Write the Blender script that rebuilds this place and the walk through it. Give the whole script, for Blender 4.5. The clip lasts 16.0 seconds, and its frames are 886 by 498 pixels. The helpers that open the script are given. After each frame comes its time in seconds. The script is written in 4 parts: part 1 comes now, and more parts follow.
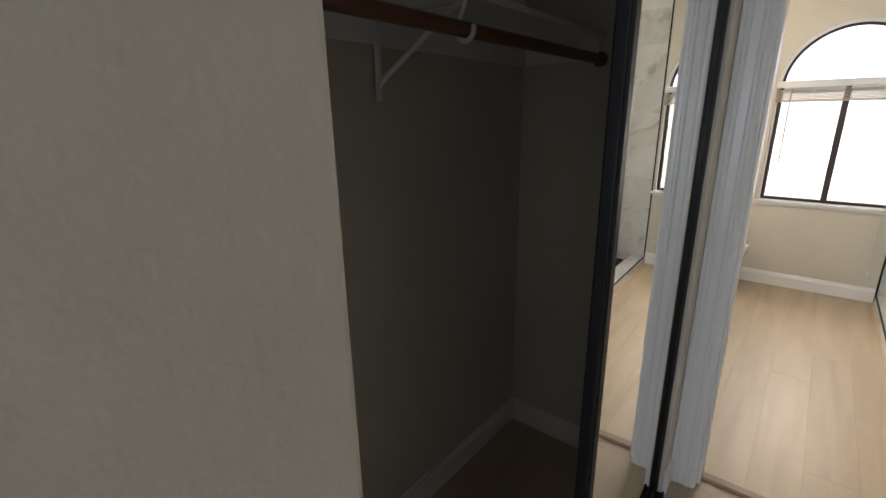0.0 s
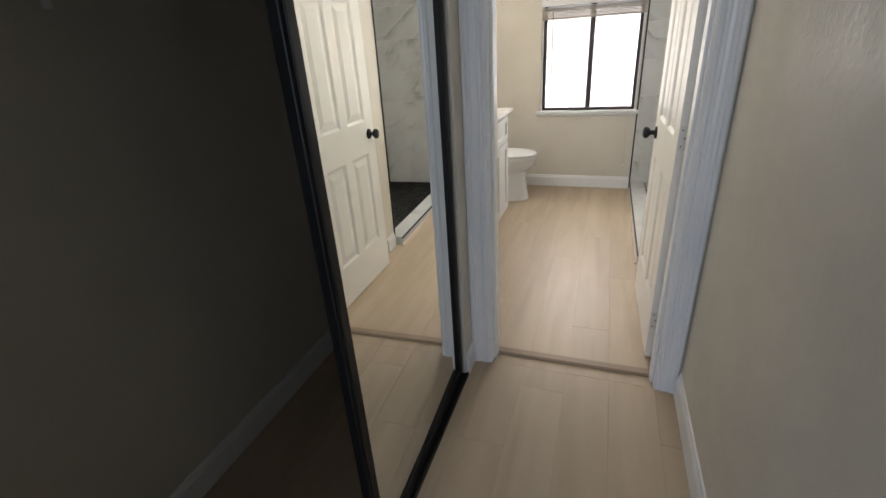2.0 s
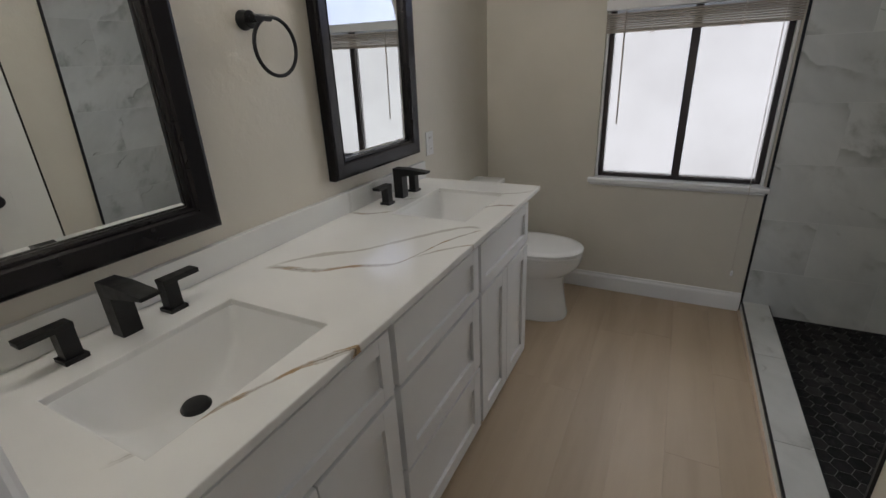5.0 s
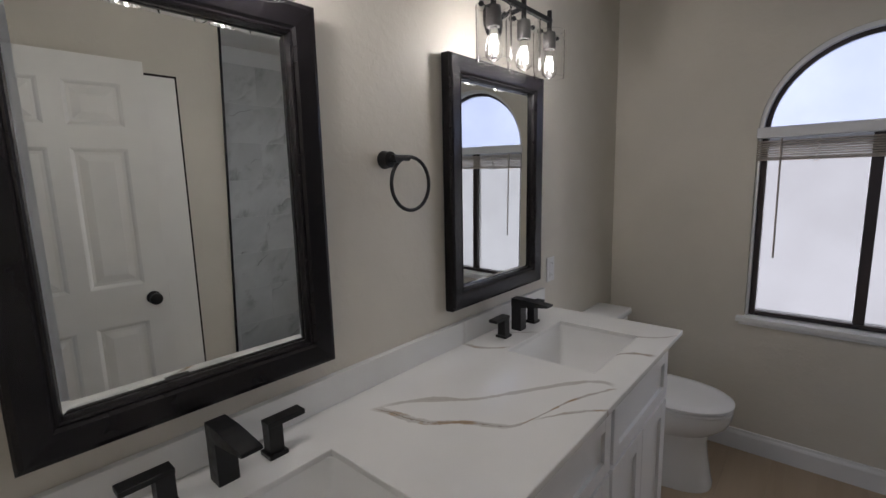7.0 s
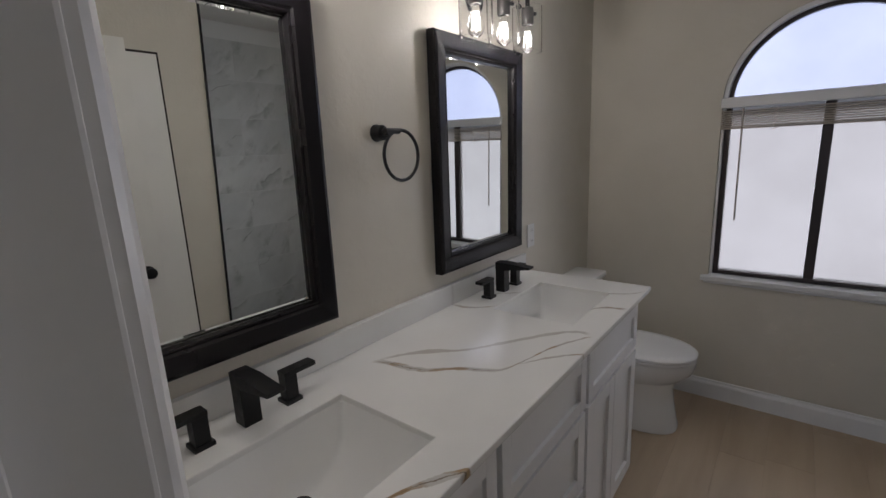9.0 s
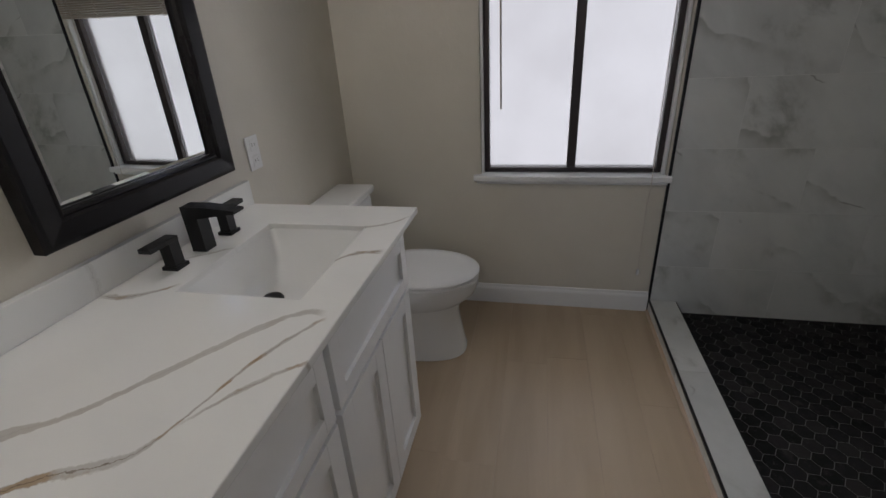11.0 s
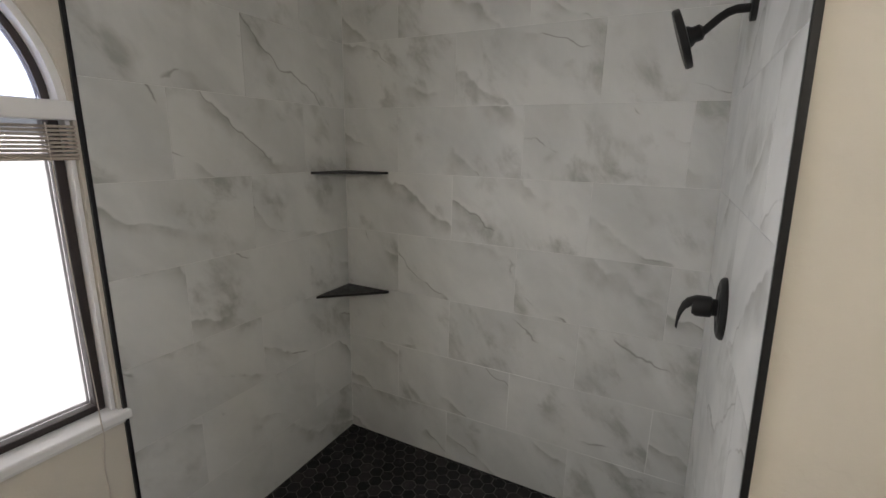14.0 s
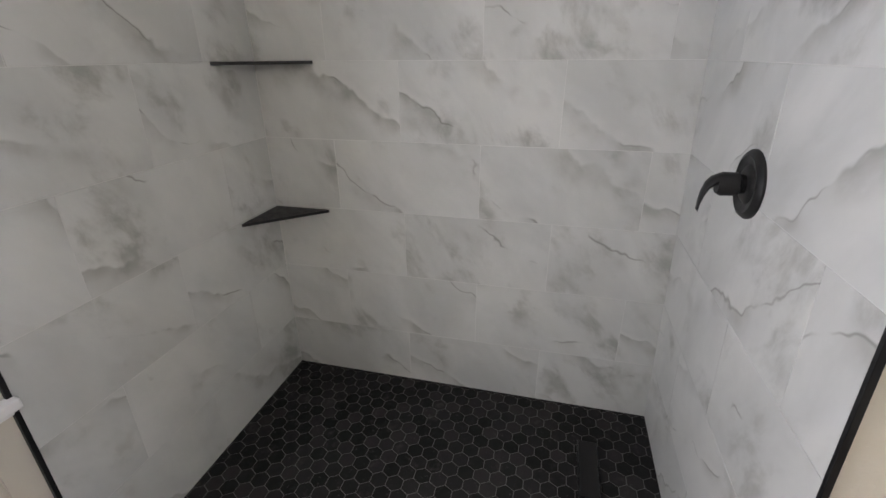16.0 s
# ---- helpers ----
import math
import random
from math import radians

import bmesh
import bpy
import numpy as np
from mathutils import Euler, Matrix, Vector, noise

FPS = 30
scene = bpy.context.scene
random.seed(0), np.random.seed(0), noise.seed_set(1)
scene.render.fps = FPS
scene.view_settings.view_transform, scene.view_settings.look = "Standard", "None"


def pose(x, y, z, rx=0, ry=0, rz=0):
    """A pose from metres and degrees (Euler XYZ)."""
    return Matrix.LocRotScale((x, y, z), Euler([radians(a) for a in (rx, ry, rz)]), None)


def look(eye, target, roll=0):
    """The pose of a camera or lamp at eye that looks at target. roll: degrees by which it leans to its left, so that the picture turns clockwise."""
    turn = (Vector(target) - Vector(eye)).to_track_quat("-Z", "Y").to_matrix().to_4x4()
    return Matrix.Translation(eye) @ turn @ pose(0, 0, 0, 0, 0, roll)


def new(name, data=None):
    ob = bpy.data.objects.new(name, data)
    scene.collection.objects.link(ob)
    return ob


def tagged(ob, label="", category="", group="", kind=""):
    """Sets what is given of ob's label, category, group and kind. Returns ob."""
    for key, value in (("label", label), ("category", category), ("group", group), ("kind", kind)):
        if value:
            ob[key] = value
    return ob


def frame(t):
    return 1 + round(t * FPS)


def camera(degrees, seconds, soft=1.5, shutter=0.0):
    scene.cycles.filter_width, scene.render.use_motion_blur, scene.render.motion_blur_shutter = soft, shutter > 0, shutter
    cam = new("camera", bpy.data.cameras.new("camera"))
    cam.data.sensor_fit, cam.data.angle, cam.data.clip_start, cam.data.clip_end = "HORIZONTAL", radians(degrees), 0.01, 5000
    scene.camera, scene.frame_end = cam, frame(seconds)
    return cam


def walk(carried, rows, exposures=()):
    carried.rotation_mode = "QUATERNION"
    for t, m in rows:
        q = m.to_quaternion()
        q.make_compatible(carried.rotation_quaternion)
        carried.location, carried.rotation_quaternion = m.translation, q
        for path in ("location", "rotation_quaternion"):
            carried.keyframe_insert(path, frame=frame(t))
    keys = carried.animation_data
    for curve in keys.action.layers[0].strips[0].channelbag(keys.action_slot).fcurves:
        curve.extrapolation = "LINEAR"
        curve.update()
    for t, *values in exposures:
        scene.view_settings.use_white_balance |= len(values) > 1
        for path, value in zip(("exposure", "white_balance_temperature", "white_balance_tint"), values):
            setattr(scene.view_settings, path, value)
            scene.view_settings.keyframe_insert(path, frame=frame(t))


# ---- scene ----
cam = camera(89.4, 16.0)
WINDOW, ARCH, BEDROOM, BULB = 14.0, 4.0, 15.0, 1.6  # lamps, watts
PATH = [
    (0, (0.016, -0.006, 1.465), (-1.216, 1.463, 0.896), -0.9),
    (0.5, (0.166, -0.165, 1.451), (-0.964, 1.339, 0.772), -1.5),
    (1, (0.304, -0.262, 1.425), (-0.719, 1.281, 0.669), -2.9),
    (1.5, (0.345, -0.188, 1.409), (-0.51, 1.441, 0.623), -3.9),
    (2, (0.257, 0.089, 1.378), (-0.381, 1.796, 0.553), -3.8),
    (2.5, (0.198, 0.454, 1.346), (-0.237, 2.201, 0.475), -3.5),
    (3, (0.198, 0.885, 1.348), (-0.123, 2.653, 0.47), -3.2),
    (3.5, (0.162, 1.272, 1.35), (-0.158, 3.052, 0.496), -3.0),
    (4, (0.156, 1.561, 1.365), (-0.322, 3.325, 0.553), -3.3),
    (4.5, (0.128, 1.741, 1.401), (-0.542, 3.458, 0.623), -3.0),
    (4.7, (0.103, 1.793, 1.398), (-0.648, 3.479, 0.628), -2.9),
    (6.8, (-0.068, 1.994, 1.478), (-1.354, 3.474, 1.083), -1.6),
    (7, (-0.061, 1.958, 1.488), (-1.355, 3.45, 1.178), -1.6),
    (7.5, (-0.043, 1.851, 1.525), (-1.336, 3.367, 1.352), -1.2),
    (8, (-0.036, 1.832, 1.527), (-1.304, 3.372, 1.386), -0.9),
    (8.2, (-0.032, 1.831, 1.519), (-1.287, 3.378, 1.348), -0.8),
    (10.3, (0.007, 2.143, 1.392), (-0.95, 3.695, 0.573), -3.4),
    (10.5, (-0.032, 2.246, 1.376), (-0.874, 3.856, 0.539), -3.2),
    (11, (-0.077, 2.484, 1.384), (-0.476, 4.244, 0.523), -3.3),
    (11.5, (-0.033, 2.72, 1.369), (0.184, 4.495, 0.475), -2.7),
    (12, (-0.001, 3.001, 1.38), (0.873, 4.558, 0.478), -1.5),
    (12.5, (-0.01, 3.187, 1.439), (1.335, 4.382, 0.566), -1.1),
    (13, (-0.07, 3.266, 1.511), (1.555, 4.202, 0.814), 0.4),
    (13.5, (-0.111, 3.225, 1.559), (1.59, 4.115, 0.999), 1.0),
    (14, (-0.168, 3.166, 1.591), (1.57, 4.048, 1.142), 1.2),
    (14.5, (-0.218, 3.142, 1.594), (1.54, 4.016, 1.212), 1.4),
    (15, (-0.217, 3.149, 1.592), (1.553, 3.982, 1.172), 1.3),
    (15.5, (-0.131, 3.25, 1.551), (1.653, 3.948, 0.975), 1.0),
    (16, (-0.031, 3.457, 1.482), (1.747, 3.908, 0.684), -0.4),
]
EXPOSURES = [
    (0.0, 1.2, 7050, 11),
    (0.5, 0.85, 6650, 11),
    (1.0, 0.95, 6650, 11),
    (1.5, 1.15, 6700, 11),
    (2.0, 1.15, 6600, 10),
    (2.5, 1.1, 6400, 10),
    (3.0, 0.62, 6300, 11),
    (3.5, 0.5, 6350, 12),
    (4.5, -0.12, 6250, 10),
    (7.0, -0.53, 5950, 15),
    (7.5, -0.65, 6000, 15),
    (8.2, -0.65, 6000, 15),
    (10.3, -0.5, 6050, 14),
    (11.0, -0.46, 6050, 13),
    (11.5, -0.38, 6000, 13),
    (12.0, 0.08, 6150, 14),
    (12.5, 0.12, 6000, 12),
    (13.0, 0.68, 6050, 13),
    (13.5, 0.8, 6200, 10),
    (14.0, 0.45, 6500, 12),
    (14.5, 0.3, 6750, 13),
    (15.3, 0.27, 6600, 13),
    (16.0, 0.9, 6200, 15),
]
walk(cam, [(t, look(eye, target, roll)) for t, eye, target, roll in PATH], EXPOSURES)

# ---- world and lights ----
world = bpy.data.worlds.new("world")
scene.world = world
world.use_nodes = True
sky = world.node_tree.nodes.new("ShaderNodeTexSky")
sky.sky_type, sky.sun_disc = "NISHITA", False
sky.sun_elevation, sky.sun_rotation = radians(50), radians(200)
back = world.node_tree.nodes["Background"]
back.inputs[1].default_value = 0.08
world.node_tree.links.new(sky.outputs[0], back.inputs[0])


def area_lamp(name, place, target, w, h, watts, colour):
    lamp = bpy.data.lights.new(name, "AREA")
    lamp.shape, lamp.size, lamp.size_y = "RECTANGLE", w, h
    lamp.energy, lamp.color = watts, colour
    ob = new(name, lamp)
    ob.matrix_world = look(place, target)
    return ob


# daylight standing in the openings of the bathroom window and of the bedroom window
area_lamp("daylight_lower", (0.075, 4.83, 1.15), (0.075, 0, 1.15), 0.90, 0.90, WINDOW, (1.0, 0.975, 0.95))
area_lamp("daylight_arch", (0.075, 4.83, 1.89), (0.075, 0, 1.89), 0.90, 0.46, ARCH, (0.80, 0.88, 1.0))
area_lamp("daylight_bedroom", (-0.1, -2.72, 1.4), (-0.1, 0, 1.4), 1.1, 1.2, BEDROOM, (0.62, 0.75, 1.0))

# ---- materials ----


def material(name, base=(0.8, 0.8, 0.8), rough=0.5, metal=0.0):
    m = bpy.data.materials.new(name)
    m.use_nodes = True
    b = m.node_tree.nodes["Principled BSDF"]
    b.inputs["Base Color"].default_value = (*base, 1)
    b.inputs["Roughness"].default_value = rough
    b.inputs["Metallic"].default_value = metal
    return m


class Nodes:
    """Short forms for building a node tree."""

    def __init__(self, m):
        self.t = m.node_tree
        self.b = self.t.nodes["Principled BSDF"]
        self.place = self.t.nodes.new("ShaderNodeNewGeometry").outputs["Position"]

    def put(self, kind, **given):
        n = self.t.nodes.new(kind)
        for k, v in given.items():
            setattr(n, k, v)
        return n

    def join(self, value, socket):
        if hasattr(value, "is_linked"):
            self.t.links.new(value, socket)
        else:
            socket.default_value = value

    def noise(self, vector, scale, detail=4, rough=0.5, distort=0.0):
        n = self.put("ShaderNodeTexNoise")
        self.join(vector, n.inputs["Vector"])
        n.inputs["Scale"].default_value, n.inputs["Detail"].default_value = scale, detail
        n.inputs["Roughness"].default_value, n.inputs["Distortion"].default_value = rough, distort
        return n.outputs[0]

    def math(self, op, a, b=0.0, clamp=False):
        n = self.put("ShaderNodeMath", operation=op, use_clamp=clamp)
        self.join(a, n.inputs[0])
        self.join(b, n.inputs[1])
        return n.outputs[0]

    def ramp(self, value, a, b, lo=0.0, hi=1.0):
        n = self.put("ShaderNodeMapRange", interpolation_type="SMOOTHSTEP")
        for k, v in enumerate((value, a, b, lo, hi)):
            self.join(v, n.inputs[k])
        return n.outputs[0]

    def vec(self, op, a, b):
        n = self.put("ShaderNodeVectorMath", operation=op)
        self.join(a, n.inputs[0])
        self.join(b, n.inputs[1])
        return n.outputs[0]

    def mix(self, f, a, b):
        n = self.put("ShaderNodeMix", data_type="RGBA")
        self.join(f, n.inputs[0])
        self.join((*a, 1) if isinstance(a, tuple) else a, n.inputs[6])
        self.join((*b, 1) if isinstance(b, tuple) else b, n.inputs[7])
        return n.outputs[2]

    def colour(self, value):
        self.join(value, self.b.inputs["Base Color"])

    def rough(self, value):
        self.join(value, self.b.inputs["Roughness"])

    def bump(self, height, strength, distance=0.002):
        n = self.put("ShaderNodeBump")
        n.inputs["Strength"].default_value, n.inputs["Distance"].default_value = strength, distance
        self.join(height, n.inputs["Height"])
        self.join(n.outputs[0], self.b.inputs["Normal"])

    def random(self):
        return self.put("ShaderNodeObjectInfo").outputs["Random"]


def wall_paint(name, base):
    m = material(name, base, 0.6)
    n = Nodes(m)
    dark = tuple(c * 0.93 for c in base)
    n.colour(n.mix(n.ramp(n.noise(n.place, 1.7, 5), 0.35, 0.65), base, dark))
    peel = n.math("ADD", n.noise(n.place, 130, 3), n.math("MULTIPLY", n.ramp(n.noise(n.place, 38, 3), 0.45, 0.62), 0.9))
    n.bump(peel, 0.22, 0.0016)
    n.rough(n.ramp(n.noise(n.place, 9, 3), 0.3, 0.7, 0.48, 0.65))
    return m


def white_paint(name, base=(0.80, 0.79, 0.77), rough=0.3):
    m = material(name, base, rough)
    n = Nodes(m)
    n.colour(n.mix(n.ramp(n.noise(n.place, 3, 5), 0.4, 0.75), base, tuple(c * 0.94 for c in base)))
    n.rough(n.ramp(n.noise(n.place, 5, 2), 0.3, 0.7, rough, rough + 0.05))
    return m


PAINT = wall_paint("wall_paint_greige", (0.63, 0.592, 0.515))
CEILING_PAINT = wall_paint("ceiling_paint", (0.70, 0.68, 0.64))
TRIM = white_paint("trim_paint_white", (0.78, 0.78, 0.78), 0.28)
DOOR_PAINT = white_paint("door_paint_white", (0.80, 0.785, 0.75), 0.3)
CABINET = white_paint("cabinet_lacquer_white", (0.80, 0.80, 0.80), 0.32)


def floor_wood():
    m = material("oak_vinyl_plank", (0.5, 0.36, 0.22), 0.42)
    n = Nodes(m)
    shift = n.put("ShaderNodeCombineXYZ")
    r = n.random()
    n.join(n.math("MULTIPLY", r, 37.0), shift.inputs[0])
    n.join(n.math("MULTIPLY", r, 91.0), shift.inputs[1])
    p = n.vec("ADD", n.place, shift.outputs[0])
    grain = n.noise(n.vec("MULTIPLY", p, (13, 1.1, 1)), 1.0, 5, 0.5, 0.5)
    fine = n.noise(n.vec("MULTIPLY", p, (170, 7, 1)), 1.0, 3)
    broad = n.noise(n.vec("MULTIPLY", p, (4.5, 0.8, 1)), 1.0, 3)
    c = n.mix(n.ramp(grain, 0.3, 0.72), (0.5, 0.392, 0.275), (0.435, 0.335, 0.228))
    c = n.mix(n.math("MULTIPLY", n.ramp(broad, 0.4, 0.7), 0.5), c, (0.53, 0.424, 0.305))
    c = n.mix(n.math("MULTIPLY", n.ramp(fine, 0.56, 0.75), 0.05), c, (0.40, 0.29, 0.19))
    knot = n.ramp(n.noise(n.vec("MULTIPLY", p, (9, 3.2, 1)), 1.0, 2), 0.72, 0.82)
    c = n.mix(n.math("MULTIPLY", knot, 0.35), c, (0.36, 0.26, 0.17))
    c = n.mix(n.math("MULTIPLY", r, 0.22), c, (0.38, 0.292, 0.205))
    n.colour(c)
    n.rough(n.ramp(grain, 0.3, 0.7, 0.36, 0.5))
    n.bump(n.math("ADD", grain, n.math("MULTIPLY", fine, 0.5)), 0.04, 0.001)
    return m


OAK = floor_wood()
GAP = material("floor_joint_brown", (0.36, 0.275, 0.19), 0.8)
STRIP_WOOD = material("taupe_wood_strip", (0.30, 0.22, 0.15), 0.5)
n = Nodes(STRIP_WOOD)
n.colour(n.mix(n.noise(n.vec("MULTIPLY", n.place, (8, 90, 60)), 1.0, 5), (0.36, 0.265, 0.18), (0.25, 0.18, 0.12)))


def marble_tile(name, seed):
    m = material(name, (0.6, 0.6, 0.58), 0.22)
    n = Nodes(m)
    r = n.random()
    shift = n.put("ShaderNodeCombineXYZ")
    n.join(n.math("MULTIPLY", r, 61.0), shift.inputs[0])
    n.join(n.math("ADD", n.math("MULTIPLY", r, 143.0), seed), shift.inputs[1])
    n.join(n.math("MULTIPLY", r, 87.0), shift.inputs[2])
    p = n.vec("ADD", n.place, shift.outputs[0])
    w = n.put("ShaderNodeTexNoise")
    n.join(p, w.inputs["Vector"])
    w.inputs["Scale"].default_value, w.inputs["Detail"].default_value = 2.6, 4
    bent = n.vec("ADD", p, n.vec("MULTIPLY", n.vec("SUBTRACT", w.outputs[1], (0.5, 0.5, 0.5)), (0.13, 0.13, 0.13)))
    way = Vector((0.5, -0.5, -0.62)).normalized()
    dot = n.put("ShaderNodeVectorMath", operation="DOT_PRODUCT")
    n.join(bent, dot.inputs[0])
    n.join(tuple(way), dot.inputs[1])
    along = n.put("ShaderNodeVectorMath", operation="SCALE")
    n.join(tuple(way * -0.82), along.inputs[0])
    n.join(dot.outputs["Value"], along.inputs["Scale"])
    q = n.vec("ADD", bent, along.outputs[0])
    cloud = n.noise(q, 3.0, 6, 0.6, 0.2)
    across = n.put("ShaderNodeVectorMath", operation="DOT_PRODUCT")
    n.join(p, across.inputs[0])
    n.join((-0.55, 0.55, -1.0), across.inputs[1])
    drift = n.math("MULTIPLY", n.math("SUBTRACT", n.noise(p, 2.6, 4, 0.5), 0.5), 1.25)
    band = n.math("FRACT", n.math("ADD", n.math("MULTIPLY", across.outputs["Value"], 3.1), drift))
    where = n.ramp(n.noise(p, 3.2, 3), 0.46, 0.64)
    # a crisp edge on one side that feathers away on the other
    feather = n.math("MULTIPLY", n.ramp(band, 0.0, 0.035), n.math("POWER", n.ramp(band, 0.0, 0.34, 1.0, 0.0), 1.5))
    feather = n.math("MULTIPLY", feather, n.ramp(n.noise(q, 9.0, 5, 0.6), 0.32, 0.62, 0.25, 1.0))
    edge = n.ramp(n.math("ABSOLUTE", n.math("SUBTRACT", band, 0.02)), 0.0, 0.018, 1.0, 0.0)
    pale = n.math("MULTIPLY", n.ramp(band, 0.88, 0.995), n.ramp(band, 0.995, 1.0, 1.0, 0.0))
    c = n.mix(n.ramp(cloud, 0.3, 0.7), (0.67, 0.675, 0.66), (0.52, 0.53, 0.52))
    c = n.mix(n.math("MULTIPLY", r, 0.28), c, (0.60, 0.605, 0.59))
    soft = n.math("MULTIPLY", n.ramp(n.noise(q, 6.5, 6, 0.62), 0.49, 0.70), n.ramp(n.noise(p, 3.4, 3), 0.42, 0.62))
    c = n.mix(n.math("MULTIPLY", soft, 0.85), c, (0.31, 0.315, 0.295))
    c = n.mix(n.math("MULTIPLY", n.math("MULTIPLY", feather, where), 0.8), c, (0.29, 0.29, 0.27))
    c = n.mix(n.math("MULTIPLY", n.math("MULTIPLY", edge, n.ramp(n.noise(p, 4.4, 3), 0.52, 0.63)), 0.65), c, (0.17, 0.165, 0.15))
    c = n.mix(n.math("MULTIPLY", n.math("MULTIPLY", pale, where), 0.25), c, (0.74, 0.735, 0.71))
    n.colour(c)
    n.rough(n.ramp(cloud, 0.3, 0.7, 0.30, 0.38))
    return m


TILE = marble_tile("polished_grey_marble_tile", 0.0)
GROUT = material("pale_grout", (0.70, 0.70, 0.685), 0.8)
HEX = material("black_slate_hexagon", (0.03, 0.03, 0.032), 0.45)
n = Nodes(HEX)
r = n.random()
isl = n.t.nodes["Geometry"].outputs["Random Per Island"]
tone = n.math("FRACT", n.math("ADD", r, isl))
c = n.mix(n.math("POWER", tone, 2.0), (0.012, 0.0118, 0.0118), (0.034, 0.033, 0.0325))
c = n.mix(n.math("MULTIPLY", n.ramp(n.noise(n.place, 13, 6, 0.65), 0.55, 0.78), 0.55), c, (0.095, 0.088, 0.084))
c = n.mix(n.math("MULTIPLY", n.ramp(n.noise(n.place, 48, 5, 0.7), 0.6, 0.74), 0.5), c, (0.14, 0.13, 0.125))
n.colour(c)
n.rough(n.ramp(n.noise(n.place, 25, 4), 0.3, 0.7, 0.5, 0.75))
n.bump(n.noise(n.place, 60, 4), 0.2, 0.001)
HEX_GROUT = material("grey_hexagon_grout", (0.18, 0.176, 0.17), 0.95)
HEX.node_tree.nodes["Principled BSDF"].inputs["Specular IOR Level"].default_value = 0.12
HEX_GROUT.node_tree.nodes["Principled BSDF"].inputs["Specular IOR Level"].default_value = 0.1
# sheenless near-black that paints the shade in the slab door's gap
GAP_SHADE = material("gap_shade_black", (0.03, 0.027, 0.025), 0.9)
GAP_SHADE.node_tree.nodes["Principled BSDF"].inputs["Specular IOR Level"].default_value = 0.0

BLACK = material("matte_black_metal", (0.009, 0.009, 0.0095), 0.36, 0.0)
BLACK.node_tree.nodes["Principled BSDF"].inputs["Specular IOR Level"].default_value = 0.35
n = Nodes(BLACK)
n.rough(n.ramp(n.noise(n.place, 45, 4), 0.3, 0.7, 0.32, 0.46))
BLACK_GLOSS = material("satin_black_lacquer", (0.008, 0.007, 0.008), 0.2)
BLACK_GLOSS.node_tree.nodes["Principled BSDF"].inputs["Specular IOR Level"].default_value = 0.3
n = Nodes(BLACK_GLOSS)
n.rough(n.ramp(n.noise(n.place, 4, 1), 0.3, 0.7, 0.20, 0.24))
n.colour(n.mix(n.noise(n.place, 6, 4), (0.006, 0.0052, 0.006), (0.011, 0.0095, 0.0105)))
FRAME_BLACK = material("black_anodised_frame", (0.008, 0.008, 0.009), 0.45)
FRAME_BLACK.node_tree.nodes["Principled BSDF"].inputs["Specular IOR Level"].default_value = 0.25
n = Nodes(FRAME_BLACK)
n.rough(n.ramp(n.noise(n.place, 6, 2), 0.3, 0.7, 0.4, 0.5))
BRONZE = material("dark_bronze_aluminium", (0.045, 0.035, 0.033), 0.42, 0.4)
SOCKET = material("grey_lamp_socket", (0.10, 0.095, 0.09), 0.45, 0.5)
MIRROR = material("mirror_silver", (0.87, 0.89, 0.87), 0.0, 1.0)
PORCELAIN = material("white_porcelain", (0.78, 0.785, 0.78), 0.09)
n = Nodes(PORCELAIN)
n.colour(n.mix(n.noise(n.place, 4, 3), (0.80, 0.80, 0.795), (0.76, 0.765, 0.76)))
PLASTIC = material("white_plastic", (0.80, 0.80, 0.80), 0.25)
STEEL = material("painted_steel_hinge", (0.68, 0.67, 0.65), 0.35, 0.25)
SCREW = material("dull_screw", (0.22, 0.2, 0.18), 0.4, 0.8)
ROD = material("red_brown_rod", (0.16, 0.075, 0.045), 0.4)
n = Nodes(ROD)
n.colour(n.mix(n.noise(n.vec("MULTIPLY", n.place, (70, 5, 70)), 1.0, 4), (0.19, 0.09, 0.055), (0.11, 0.05, 0.03)))
BLIND = material("greyed_wood_blind", (0.52, 0.46, 0.40), 0.5)
n = Nodes(BLIND)
n.colour(n.mix(n.noise(n.vec("MULTIPLY", n.place, (5, 60, 60)), 1.0, 4), (0.46, 0.405, 0.35), (0.34, 0.295, 0.25)))
CORD = material("blind_cord", (0.55, 0.5, 0.45), 0.8)


def clear_glass(name, rough, tint=(1, 1, 1), ior=1.45):
    m = material(name, tint, rough)
    b = m.node_tree.nodes["Principled BSDF"]
    b.inputs["Transmission Weight"].default_value = 1.0
    b.inputs["IOR"].default_value = ior
    return m


FROST = clear_glass("frosted_glass", 0.35, (0.27, 0.268, 0.272), 1.2)
n = Nodes(FROST)
n.colour(n.mix(n.ramp(n.noise(n.place, 2.2, 4), 0.3, 0.7), (0.158, 0.154, 0.155), (0.134, 0.130, 0.130)))
ARCH_FROST = clear_glass("frosted_arch_glass", 0.3, (0.42, 0.43, 0.5), 1.2)
n = Nodes(ARCH_FROST)
n.colour(n.mix(n.ramp(n.noise(n.place, 3.0, 4), 0.3, 0.7), (0.36, 0.35, 0.40), (0.30, 0.295, 0.35)))
CLEAR = clear_glass("clear_lamp_glass", 0.0, (1, 1, 1), 1.3)


def glow(name, colour, strength):
    m = material(name, colour, 0.5)
    b = m.node_tree.nodes["Principled BSDF"]
    b.inputs["Emission Color"].default_value = (*colour, 1)
    b.inputs["Emission Strength"].default_value = strength
    return m


FILAMENT = glow("lit_filament", (1.0, 0.93, 0.82), 60.0)


